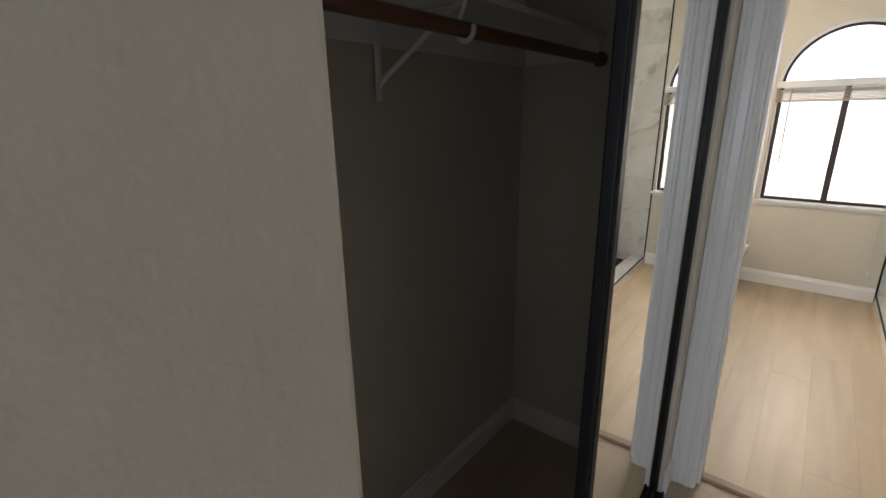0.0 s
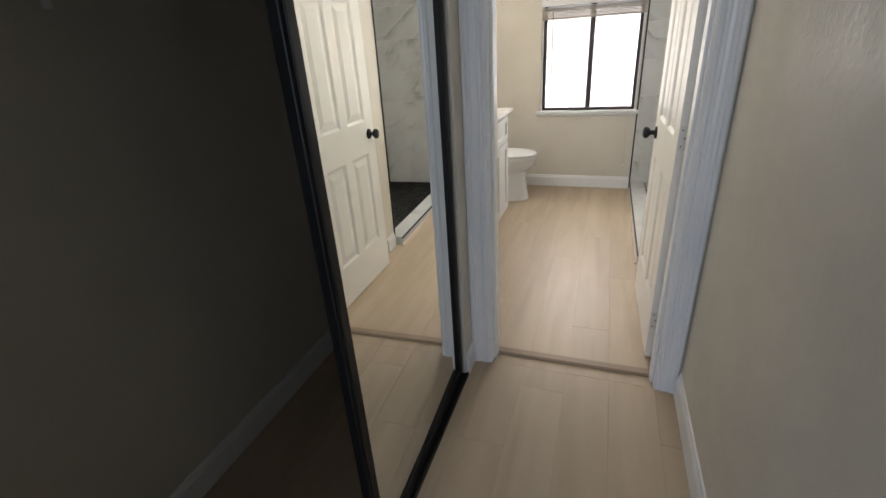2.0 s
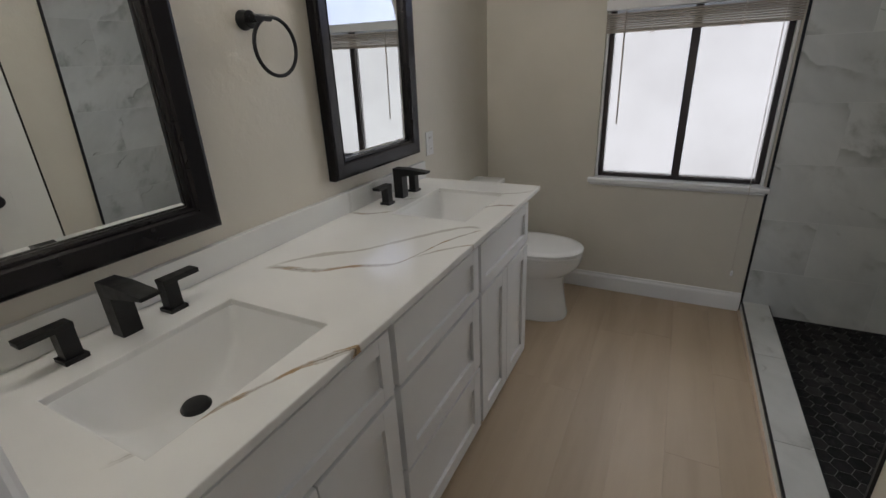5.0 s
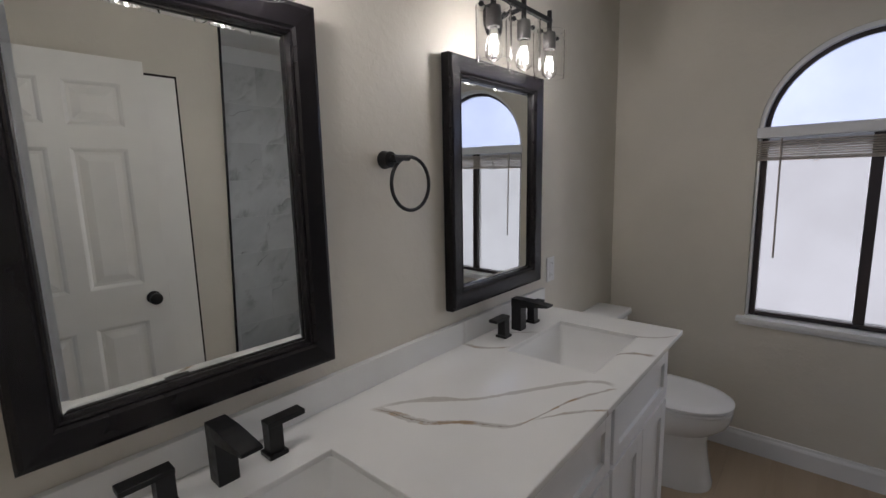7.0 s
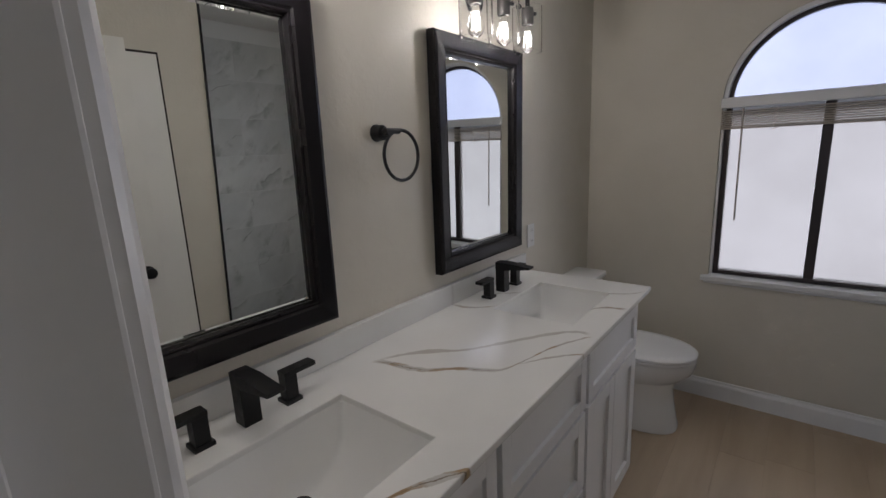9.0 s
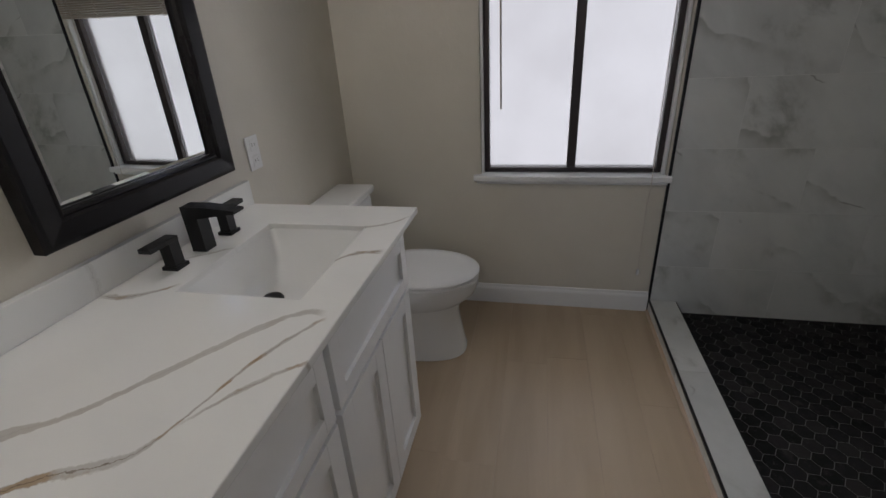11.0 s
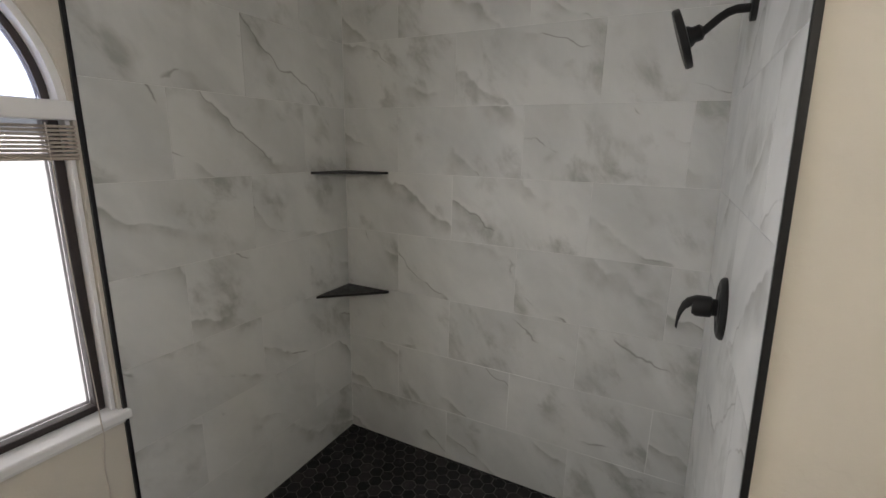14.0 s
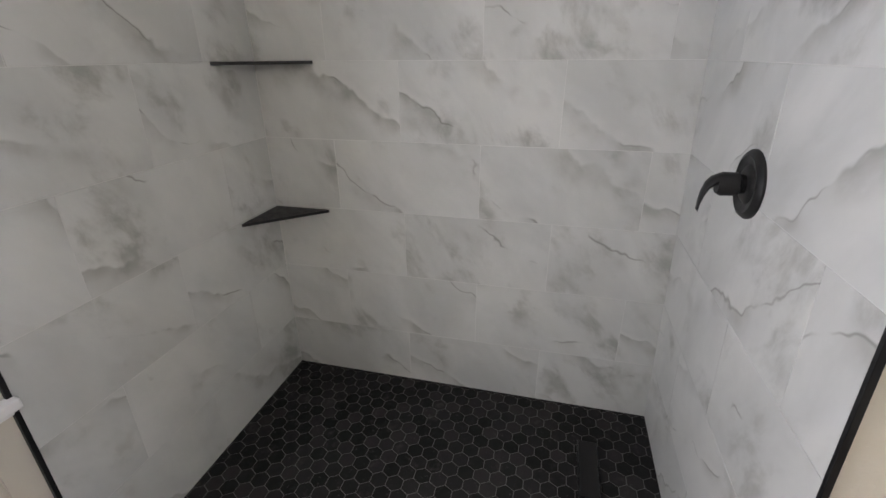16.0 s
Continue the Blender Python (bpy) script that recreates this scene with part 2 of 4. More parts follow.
def quartz():
    """White quartz with a long grey and gold looped vein and shorter ones."""
    m = material("white_veined_quartz", (0.8, 0.8, 0.79), 0.13)
    n = Nodes(m)
    sep = n.put("ShaderNodeSeparateXYZ")
    n.join(n.place, sep.inputs[0])
    x, y = sep.outputs[0], sep.outputs[1]
    wob = n.math("MULTIPLY", n.math("SUBTRACT", n.noise(n.place, 9, 5, 0.6), 0.5), 0.03)
    jag = n.math("MULTIPLY", n.math("SUBTRACT", n.noise(n.place, 42, 4, 0.7), 0.5), 0.024)
    y2 = n.math("ADD", y, wob)
    base = n.mix(n.ramp(n.noise(n.place, 2.2, 4), 0.4, 0.7), (0.80, 0.80, 0.785), (0.745, 0.745, 0.735))

    def strand(knots, width, soft):
        """Mask of a strand whose y follows the knots (x, y)."""
        lo, hi = knots[0][0], knots[-1][0]
        at = n.math("DIVIDE", n.math("SUBTRACT", x, lo), hi - lo, True)
        curve = n.put("ShaderNodeFloatCurve")
        points = curve.mapping.curves[0].points
        bottom, top = min(k[1] for k in knots) - 0.02, max(k[1] for k in knots) + 0.02
        for q, (kx, ky) in enumerate(knots):
            place = ((kx - lo) / (hi - lo), (ky - bottom) / (top - bottom))
            if q in (0, len(knots) - 1):
                points[0 if q == 0 else -1].location = place
            else:
                points.new(*place)
        curve.mapping.update()
        n.join(at, curve.inputs["Value"])
        line = n.math("ADD", n.math("MULTIPLY", curve.outputs[0], top - bottom), bottom)
        off = n.math("ABSOLUTE", n.math("ADD", n.math("SUBTRACT", y2, line), jag))
        span = n.math("MULTIPLY", n.ramp(x, lo - 0.01, lo + 0.03), n.ramp(x, hi - 0.02, hi + 0.01, 1.0, 0.0))
        w = n.math("MULTIPLY", n.ramp(n.noise(n.place, 7, 2), 0.3, 0.7, 0.45, 1.3), width)
        return n.math("MULTIPLY", n.ramp(off, w, n.math("ADD", w, soft), 1.0, 0.0), span), n.math("MULTIPLY", n.ramp(off, 0.0, n.math("MULTIPLY", w, 0.3), 1.0, 0.0), span)

    grey, gold, edge = (0.47, 0.455, 0.43), (0.36, 0.25, 0.14), (0.16, 0.12, 0.085)
    c = base
    upper = [(-0.925, 2.672), (-0.905, 2.715), (-0.878, 2.755), (-0.826, 2.804), (-0.76, 2.856), (-0.714, 2.916), (-0.638, 3.033), (-0.586, 3.106), (-0.537, 3.16), (-0.485, 3.172)]
    lower = [(-0.93, 2.66), (-0.857, 2.684), (-0.78, 2.697), (-0.695, 2.757), (-0.634, 2.79), (-0.591, 2.825), (-0.572, 2.885), (-0.554, 2.965), (-0.532, 3.041), (-0.475, 3.15)]
    third = [(-0.575, 2.86), (-0.521, 2.949), (-0.443, 3.026)]
    front = [(-0.60, 2.06), (-0.567, 2.15), (-0.547, 2.23), (-0.528, 2.282), (-0.511, 2.327), (-0.477, 2.391), (-0.424, 2.462)]
    sink_side = [(-0.575, 3.335), (-0.545, 3.415), (-0.455, 3.457)]
    behind = [(-1.03, 3.172), (-0.944, 3.184), (-0.881, 3.242)]
    corner = [(-0.585, 3.597), (-0.498, 3.637), (-0.449, 3.705)]
    rear = [(-0.97, 3.36), (-0.92, 3.40), (-0.87, 3.44)]
    for knots, width, golden in ((upper, 0.013, 0.12), (lower, 0.010, 0.85), (third, 0.004, 0.6), (front, 0.016, 1.0), (sink_side, 0.010, 0.9), (behind, 0.006, 0.7), (corner, 0.004, 0.2), (rear, 0.003, 0.2)):
        body, core = strand(knots, width, 0.006)
        c = n.mix(n.math("MULTIPLY", body, 0.75), c, grey)
        c = n.mix(n.math("MULTIPLY", n.math("MULTIPLY", body, n.ramp(n.noise(n.place, 17, 4), 0.45, 0.6)), golden), c, gold)
        c = n.mix(n.math("MULTIPLY", core, 0.95 * golden), c, edge)
    n.colour(c)
    n.rough(n.ramp(n.noise(n.place, 30, 3), 0.3, 0.7, 0.1, 0.17))
    return m


QUARTZ = quartz()

# ---- mesh helpers ----


def mesh_object(name, bm, mat, parent=None, label="", smooth=False):
    data = bpy.data.meshes.new(name)
    bmesh.ops.recalc_face_normals(bm, faces=bm.faces)
    if smooth:
        for f in bm.faces:
            f.smooth = True
        for e in bm.edges:
            if len(e.link_faces) == 2 and e.calc_face_angle(0) > radians(40):
                e.smooth = False
    bm.to_mesh(data)
    bm.free()
    data.materials.append(mat)
    ob = new(name, data)
    if parent:
        ob.parent = parent
    if label:
        tagged(ob, label)
    return ob


def part(name, bm, mat, parent, label="", smooth=False):
    return mesh_object(name, bm, mat, parent, label, smooth)


def thing(name, place, label, category, group="", turn=0.0, kind=""):
    e = new(name)
    e.matrix_world = pose(*place, 0, 0, turn)
    return tagged(e, label, category, group, kind)


def box(lo, hi, bevel=0.0, bm=None, seg=2):
    """A box from corner to corner, with rounded edges."""
    b = bmesh.new()
    bmesh.ops.create_cube(b, size=1)
    size = [hi[k] - lo[k] for k in range(3)]
    mid = [(hi[k] + lo[k]) / 2 for k in range(3)]
    bmesh.ops.transform(b, matrix=Matrix.LocRotScale(mid, None, size), verts=b.verts)
    if bevel:
        bmesh.ops.bevel(b, geom=b.edges[:], offset=bevel, segments=seg, affect="EDGES", profile=0.5)
    return merge(bm, b)


def merge(bm, b):
    if bm is None:
        return b
    data = bpy.data.meshes.new("tmp")
    b.to_mesh(data)
    b.free()
    bm.from_mesh(data)
    bpy.data.meshes.remove(data)
    return bm


def lathe(profile, place=(0, 0, 0), axis=(0, 0, 1), seg=28, bm=None, caps=True):
    """Turns (radius, height) pairs round an axis."""
    b = bmesh.new()
    rings = []
    for r, h in profile:
        rings.append([b.verts.new((r * math.cos(2 * math.pi * k / seg), r * math.sin(2 * math.pi * k / seg), h)) for k in range(seg)])
    for lower, upper in zip(rings, rings[1:]):
        for k in range(seg):
            b.faces.new((lower[k], lower[(k + 1) % seg], upper[(k + 1) % seg], upper[k]))
    if caps:
        b.faces.new(rings[0][::-1])
        b.faces.new(rings[-1])
    q = Vector(axis).to_track_quat("Z", "Y").to_matrix().to_4x4()
    bmesh.ops.transform(b, matrix=Matrix.Translation(place) @ q, verts=b.verts)
    return merge(bm, b)


def rod(a, b, r, seg=16, bm=None):
    d = Vector(b) - Vector(a)
    return lathe([(r, 0), (r, d.length)], a, d, seg, bm)


def tube(points, r, seg=12, closed=False, bm=None):
    """A round tube along points."""
    b = bmesh.new()
    pts = [Vector(p) for p in points]
    rings, m = [], len(pts)
    side = None
    for k, p in enumerate(pts):
        ahead = pts[(k + 1) % m] if closed or k < m - 1 else p
        behind = pts[k - 1] if closed or k else p
        d = (ahead - behind).normalized()
        if side is None:
            side = d.orthogonal().normalized()
        side = (side - d * side.dot(d)).normalized()
        up = d.cross(side)
        rings.append([b.verts.new(p + r * (math.cos(2 * math.pi * j / seg) * side + math.sin(2 * math.pi * j / seg) * up)) for j in range(seg)])
    pairs = list(zip(rings, rings[1:])) + ([(rings[-1], rings[0])] if closed else [])
    for lower, upper in pairs:
        for j in range(seg):
            b.faces.new((lower[j], lower[(j + 1) % seg], upper[(j + 1) % seg], upper[j]))
    if not closed:
        b.faces.new(rings[0][::-1])
        b.faces.new(rings[-1])
    return merge(bm, b)


def prism(outline, depth, m, bm=None, bevel=0.0):
    """A flat outline in x and y, raised by depth along z, placed by the matrix m."""
    b = bmesh.new()
    low = [b.verts.new((x, y, 0)) for x, y in outline]
    high = [b.verts.new((x, y, depth)) for x, y in outline]
    k = len(outline)
    for j in range(k):
        b.faces.new((low[j], low[(j + 1) % k], high[(j + 1) % k], high[j]))
    b.faces.new(low[::-1])
    b.faces.new(high)
    if bevel:
        bmesh.ops.bevel(b, geom=b.edges[:], offset=bevel, segments=2, affect="EDGES")
    bmesh.ops.transform(b, matrix=m, verts=b.verts)
    return merge(bm, b)


# outline in x and z, depth along y
UPRIGHT = Matrix(((1, 0, 0, 0), (0, 0, 1, 0), (0, 1, 0, 0), (0, 0, 0, 1)))
# outline in y and z, depth along x
SIDEWAYS = Matrix(((0, 0, 1, 0), (1, 0, 0, 0), (0, 1, 0, 0), (0, 0, 0, 1)))


def at_y(y):
    return Matrix.Translation((0, y, 0)) @ UPRIGHT


def at_x(x):
    return Matrix.Translation((x, 0, 0)) @ SIDEWAYS


def structure(name, bm, mat, label, category):
    return tagged(mesh_object(name, bm, mat), label, category, kind="structure")


# ---- the plan ----
LEFT, FAR, BACK = -1.047, 4.67, 1.675          # vanity wall, window wall, rear shower wall
DOOR_L, DOOR_R, DOOR_TOP = -0.152, 0.540, 2.04  # doorway
HALL_Y, BATH_Y = 1.765, 1.883                   # the two faces of the doorway wall
HALL_L, HALL_R = -0.250, 0.632
SIDE = 0.590                                    # wall behind the open door
CEIL = 2.48
CLOSET_X, CLOSET_Y0, CLOSET_Y1 = -0.972, 0.08, 1.695
OPEN_Y0, OPEN_Y1, OPEN_TOP = 0.197, 1.648, 2.05
WX, WR, WZ0, WZ1 = 0.078, 0.432, 0.735, 1.665   # window: middle, half width, sill, spring of the arch
ROOM_X0, ROOM_X1, ROOM_Y0 = -0.93, 1.9, -2.65

# walls of the bathroom
structure("wall_west", box((LEFT - 0.12, BATH_Y, 0), (LEFT, FAR + 0.15, CEIL)), PAINT, "greige orange-peel painted wall behind the vanity", "wall")
arc = [(WX + WR * math.cos(a), WZ1 + WR * math.sin(a)) for a in np.linspace(0, math.pi, 33)]
x0, x1 = LEFT, BACK + 0.12
b = bmesh.new()
prism([(x0, 0), (x1, 0), (x1, WZ0), (x0, WZ0)], 0.15, at_y(FAR), b)
prism([(x0, WZ0), (WX - WR, WZ0), (WX - WR, WZ1), (x0, WZ1)], 0.15, at_y(FAR), b)
prism([(WX + WR, WZ0), (x1, WZ0), (x1, WZ1), (WX + WR, WZ1)], 0.15, at_y(FAR), b)
half = [p for p in arc if p[0] >= WX - 1e-6]
prism([(WX, CEIL), (x1, CEIL), (x1, WZ1)] + half, 0.15, at_y(FAR), b)
other = [p for p in arc if p[0] <= WX + 1e-6]
prism(other + [(x0, WZ1), (x0, CEIL), (WX, CEIL)], 0.15, at_y(FAR), b)
wall_north = structure("wall_north", b, PAINT, "greige painted wall pierced by the arched window", "wall")
wall_shower_back = structure("wall_east", box((BACK, 2.7, 0), (BACK + 0.12, FAR, CEIL)), GROUT, "shower rear wall clad in grey marble tiles", "wall")
# the tiled side wall leans slightly out of plumb
SKEW = Matrix.Translation((SIDE - 0.006, 2.978, 0)) @ Matrix.Rotation(radians(-0.4), 4, "Z") @ Matrix.Rotation(radians(-1.9), 4, "X")
wall_shower_side = tagged(mesh_object("wall_shower", box((0.011, -0.11, 0), (1.16, -0.0016, CEIL)), GROUT), "shower side wall clad in grey marble tiles", "wall", kind="structure")
wall_shower_side.matrix_world = SKEW
end_strip = structure("wall_shower_end", box((0.0062, -0.16, 0), (0.0108, -0.0105, CEIL)), PAINT, "greige painted end of the shower side wall", "wall")
end_strip.matrix_world = SKEW
structure("wall_behind_door", box((SIDE, BATH_Y, 0), (SIDE + 0.1, 2.945, CEIL)), PAINT, "greige painted wall behind the open bathroom door", "wall")
b = box((LEFT, HALL_Y, 0), (DOOR_L - 0.02, BATH_Y, CEIL))
box((DOOR_R + 0.02, HALL_Y, 0), (SIDE + 0.1, BATH_Y, CEIL), bm=b)
box((DOOR_L - 0.02, HALL_Y, DOOR_TOP + 0.02), (DOOR_R + 0.02, BATH_Y, CEIL), bm=b)
structure("wall_doorway", b, PAINT, "greige painted wall holding the bathroom doorway", "wall")

# hallway and closet
structure("wall_hall_east", box((HALL_R, ROOM_Y0, 0), (HALL_R + 0.1, HALL_Y, CEIL)), PAINT, "greige painted hallway wall with orange-peel texture", "wall")
b = box((HALL_L - 0.1, OPEN_Y1, 0), (HALL_L, HALL_Y, CEIL), 0.006)
box((HALL_L - 0.1, OPEN_Y0, OPEN_TOP), (HALL_L, OPEN_Y1 + 0.003, CEIL), 0.003, b)
structure("wall_closet_front", b, PAINT, "greige textured wall around the closet opening", "wall")
structure("wall_closet_back", box((CLOSET_X - 0.1, CLOSET_Y0 + 0.004, 0), (CLOSET_X, HALL_Y, CEIL)), PAINT, "greige painted rear wall of the closet", "wall")
structure("wall_closet_north", box((CLOSET_X, CLOSET_Y1, 0), (HALL_L - 0.1, HALL_Y, CEIL)), PAINT, "greige painted end wall of the closet", "wall")
corner = [(CLOSET_X - 0.1, -0.02), (HALL_L - 0.008, -0.02), (HALL_L - 0.002, -0.018), (HALL_L, -0.012), (HALL_L, OPEN_Y0 - 0.008), (HALL_L - 0.002, OPEN_Y0 - 0.002), (HALL_L - 0.008, OPEN_Y0),
          (HALL_L - 0.1, OPEN_Y0), (HALL_L - 0.1, CLOSET_Y0), (CLOSET_X - 0.1, CLOSET_Y0)]
structure("wall_closet_south", prism(corner, CEIL, Matrix.Identity(4)), PAINT, "greige textured wall round the corner of the closet", "wall")
structure("wall_bedroom_west", box((ROOM_X0 - 0.1, ROOM_Y0, 0), (ROOM_X0, -0.022, CEIL)), PAINT, "greige painted bedroom wall beside the closet", "wall")
b = box((ROOM_X0 - 0.1, ROOM_Y0 - 0.12, 0), (HALL_R + 0.1, ROOM_Y0, 0.8))
box((ROOM_X0 - 0.1, ROOM_Y0 - 0.12, 2.0), (HALL_R + 0.1, ROOM_Y0, CEIL), bm=b)
box((ROOM_X0 - 0.1, ROOM_Y0 - 0.12, 0.8), (-0.65, ROOM_Y0, 2.0), bm=b)
box((0.45, ROOM_Y0 - 0.12, 0.8), (HALL_R + 0.1, ROOM_Y0, 2.0), bm=b)
structure("wall_bedroom_south", b, PAINT, "greige painted bedroom wall with a window opening", "wall")
b = box((LEFT - 0.12, BATH_Y - 0.12, CEIL), (BACK + 0.12, FAR + 0.15, CEIL + 0.1))
box((ROOM_X0 - 0.3, ROOM_Y0 - 0.12, CEIL), (HALL_R + 0.1, BATH_Y - 0.12, CEIL + 0.1), bm=b)
structure("ceiling", b, CEILING_PAINT, "off-white textured painted ceiling", "ceiling")
structure("floor", box((ROOM_X0 - 0.3, ROOM_Y0 - 0.12, -0.1), (BACK + 0.12, FAR + 0.15, -0.006)), GAP, "pale oak vinyl plank floor", "floor")
floor = bpy.data.objects["floor"]


# baseboards
def baseboard(a, b_, side, label="white moulded baseboard along the wall"):
    """A moulded board from a to b_, its face turned to the left of that way if side is 1."""
    a, b_ = Vector(a), Vector(b_)
    d = b_ - a
    prof = [(0, 0), (0.014, 0), (0.014, 0.086), (0.011, 0.095), (0.008, 0.099), (0.006, 0.112), (0, 0.114)]
    m = Matrix.Translation((a.x, a.y, 0)) @ Matrix.Rotation(math.atan2(d.y, d.x), 4, "Z")
    # outline in (normal, z), depth along the way
    local = Matrix(((0, 0, 1, 0), (side, 0, 0, 0), (0, 1, 0, 0), (0, 0, 0, 1)))
    return structure("baseboard", prism(prof, d.length, m @ local), TRIM, label, "baseboard")


baseboard((-0.9, FAR), (0.519, FAR), -1)
baseboard((LEFT, 3.73), (LEFT, FAR - 0.014), -1)
baseboard((SIDE, 2.83), (SIDE, 2.960), 1)
baseboard((HALL_R, ROOM_Y0), (HALL_R, HALL_Y - 0.022), 1)
baseboard((HALL_L, OPEN_Y1 + 0.004), (HALL_L, HALL_Y - 0.02), -1)
baseboard((CLOSET_X, CLOSET_Y0), (CLOSET_X, CLOSET_Y1), -1)
baseboard((CLOSET_X + 0.014, CLOSET_Y1), (HALL_L - 0.1, CLOSET_Y1), -1)


# door frame and casings
def fluted(width):
    """Cross-section of a moulded casing: (across, out)."""
    return [(0, 0), (width, 0), (width, 0.019), (width - 0.012, 0.021), (width - 0.017, 0.016), (width - 0.026, 0.017), (width - 0.032, 0.013), (0.036, 0.012), (0.030, 0.016), (0.022, 0.016), (0.017, 0.011), (0.007, 0.012), (0.002, 0.009), (0, 0.006)]


frame_ = thing("door_1", (0, 0, 0), "white painted door frame with moulded casings", "door frame", kind="structure")
b = box((DOOR_L - 0.02, HALL_Y - 0.002, 0), (DOOR_L, BATH_Y + 0.002, DOOR_TOP), 0.002)
part("jamb", b, TRIM, frame_)
part("jamb", box((DOOR_R, HALL_Y - 0.002, 0), (DOOR_R + 0.02, BATH_Y + 0.002, DOOR_TOP), 0.002), TRIM, frame_)
part("head", box((DOOR_L - 0.02, HALL_Y - 0.002, DOOR_TOP), (DOOR_R + 0.02, BATH_Y + 0.002, DOOR_TOP + 0.02), 0.002), TRIM, frame_)
part("door_stop", box((DOOR_L, HALL_Y + 0.03, 0), (DOOR_L + 0.011, BATH_Y - 0.028, DOOR_TOP), 0.002), TRIM, frame_)
part("door_stop", box((DOOR_R - 0.011, HALL_Y + 0.03, 0), (DOOR_R, BATH_Y - 0.028, DOOR_TOP), 0.002), TRIM, frame_)
for name, face, way in (("casing_hall", HALL_Y, -1), ("casing_bath", BATH_Y, 1)):
    wl = 0.092 if way < 0 else 0.06
    wr = 0.078 if way < 0 else 0.03
    left = Matrix(((-1, 0, 0, DOOR_L - 0.004), (0, way, 0, face), (0, 0, 1, 0), (0, 0, 0, 1)))
    right = Matrix(((1, 0, 0, DOOR_R + 0.004), (0, way, 0, face), (0, 0, 1, 0), (0, 0, 0, 1)))
    part("casing", prism(fluted(wl), DOOR_TOP + 0.004, left), TRIM, frame_)
    part("casing", prism(fluted(wr), DOOR_TOP + 0.004, right), TRIM, frame_)
    top = Matrix(((0, 0, 1, DOOR_L - 0.004 - wl), (0, way, 0, face), (1, 0, 0, DOOR_TOP + 0.004), (0, 0, 0, 1)))
    part("casing", prism(fluted(0.085), DOOR_R - DOOR_L + 0.008 + wl + wr, top), TRIM, frame_)
plate = part("strike_plate", box((DOOR_L - 0.001, 1.842, 0.905), (DOOR_L + 0.002, 1.878, 0.985), 0.0008), BLACK, frame_, "black metal strike plate")
part("latch_hole", box((DOOR_L + 0.0015, 1.851, 0.927), (DOOR_L + 0.0028, 1.868, 0.962)), SCREW, plate)
structure("threshold", prism([(1.828, 0), (1.878, 0), (1.878, 0.004), (1.870, 0.013), (1.836, 0.013), (1.828, 0.004)], DOOR_R - DOOR_L + 0.004, at_x(DOOR_L - 0.002)), STRIP_WOOD, "taupe wooden transition strip in the doorway", "threshold")

# window
win = thing("window_1", (0, 0, 0), "dark bronze slider window under a frosted arch", "window", kind="structure")
YG = 4.745
part("sill", box((WX - WR - 0.035, FAR - 0.032, 0.712), (WX + WR + 0.024, YG + 0.03, 0.742), 0.006), TRIM, win, "white painted window sill")
part("apron", box((WX - WR - 0.02, FAR - 0.014, 0.697), (WX + WR + 0.01, FAR - 0.0015, 0.713), 0.003), TRIM, win)


def ring(r_out, r_in, depth, y):
    outer = [(WX + r_out * math.cos(a), WZ1 + r_out * math.sin(a)) for a in np.linspace(0, math.pi, 41)]
    inner = [(WX + r_in * math.cos(a), WZ1 + r_in * math.sin(a)) for a in np.linspace(math.pi, 0, 41)]
    bm = bmesh.new()
    o = [[bm.verts.new((x, yy, z)) for x, z in outer] for yy in (y, y + depth)]
    i = [[bm.verts.new((x, yy, z)) for x, z in inner[::-1]] for yy in (y, y + depth)]
    for k in range(40):
        bm.faces.new((o[0][k], o[0][k + 1], i[0][k + 1], i[0][k]))
        bm.faces.new((o[1][k], i[1][k], i[1][k + 1], o[1][k + 1]))
        bm.faces.new((o[0][k], o[1][k], o[1][k + 1], o[0][k + 1]))
        bm.faces.new((i[0][k], i[0][k + 1], i[1][k + 1], i[1][k]))
    for k in (0, 40):
        bm.faces.new((o[0][k], i[0][k], i[1][k], o[1][k]))
    return bm


part("arch_trim", ring(WR + 0.002, WR - 0.020, 0.05, FAR + 0.012), TRIM, win, "white painted arch lining", True)
part("arch_frame", ring(WR - 0.020, WR - 0.040, 0.03, YG - 0.02), BRONZE, win, "dark bronze arched frame", True)
bz0, bz1 = 0.742, WZ1 - 0.02
for name, lo, hi in (("frame", (WX - WR + 0.014, YG - 0.03, bz0), (WX - WR + 0.040, YG + 0.03, bz1)), ("frame", (WX + WR - 0.040, YG - 0.03, bz0), (WX + WR - 0.014, YG + 0.03, bz1)),
                     ("frame", (WX - WR + 0.040, YG - 0.03, bz0), (WX + WR - 0.040, YG + 0.03, bz0 + 0.022)), ("mullion", (WX - 0.016, YG - 0.026, bz0 + 0.022), (WX + 0.026, YG + 0.02, bz1)),
                     ("transom", (WX - WR + 0.002, YG - 0.01, bz1), (WX + WR - 0.002, YG + 0.03, WZ1 + 0.015))):
    part(name, box(lo, hi, 0.003), BRONZE, win)
for x in (WX - WR + 0.002, WX + WR - 0.014):
    part("lining", box((x, FAR + 0.012, bz0), (x + 0.012, YG + 0.03, bz1), 0.002), TRIM, win, "white painted side lining")
for lo, hi in (((WX - WR + 0.041, bz0 + 0.023), (WX - 0.017, bz1 - 0.001)), ((WX + 0.027, bz0 + 0.023), (WX + WR - 0.041, bz1 - 0.001))):
    p = part("pane", box((lo[0], YG, lo[1]), (hi[0], YG + 0.004, hi[1])), FROST, win, "frosted glass pane")
    p.visible_shadow = False
fan = [(WX + (WR - 0.041) * math.cos(a), WZ1 + 0.016 + (WR - 0.057) * math.sin(a)) for a in np.linspace(0, math.pi, 33)]
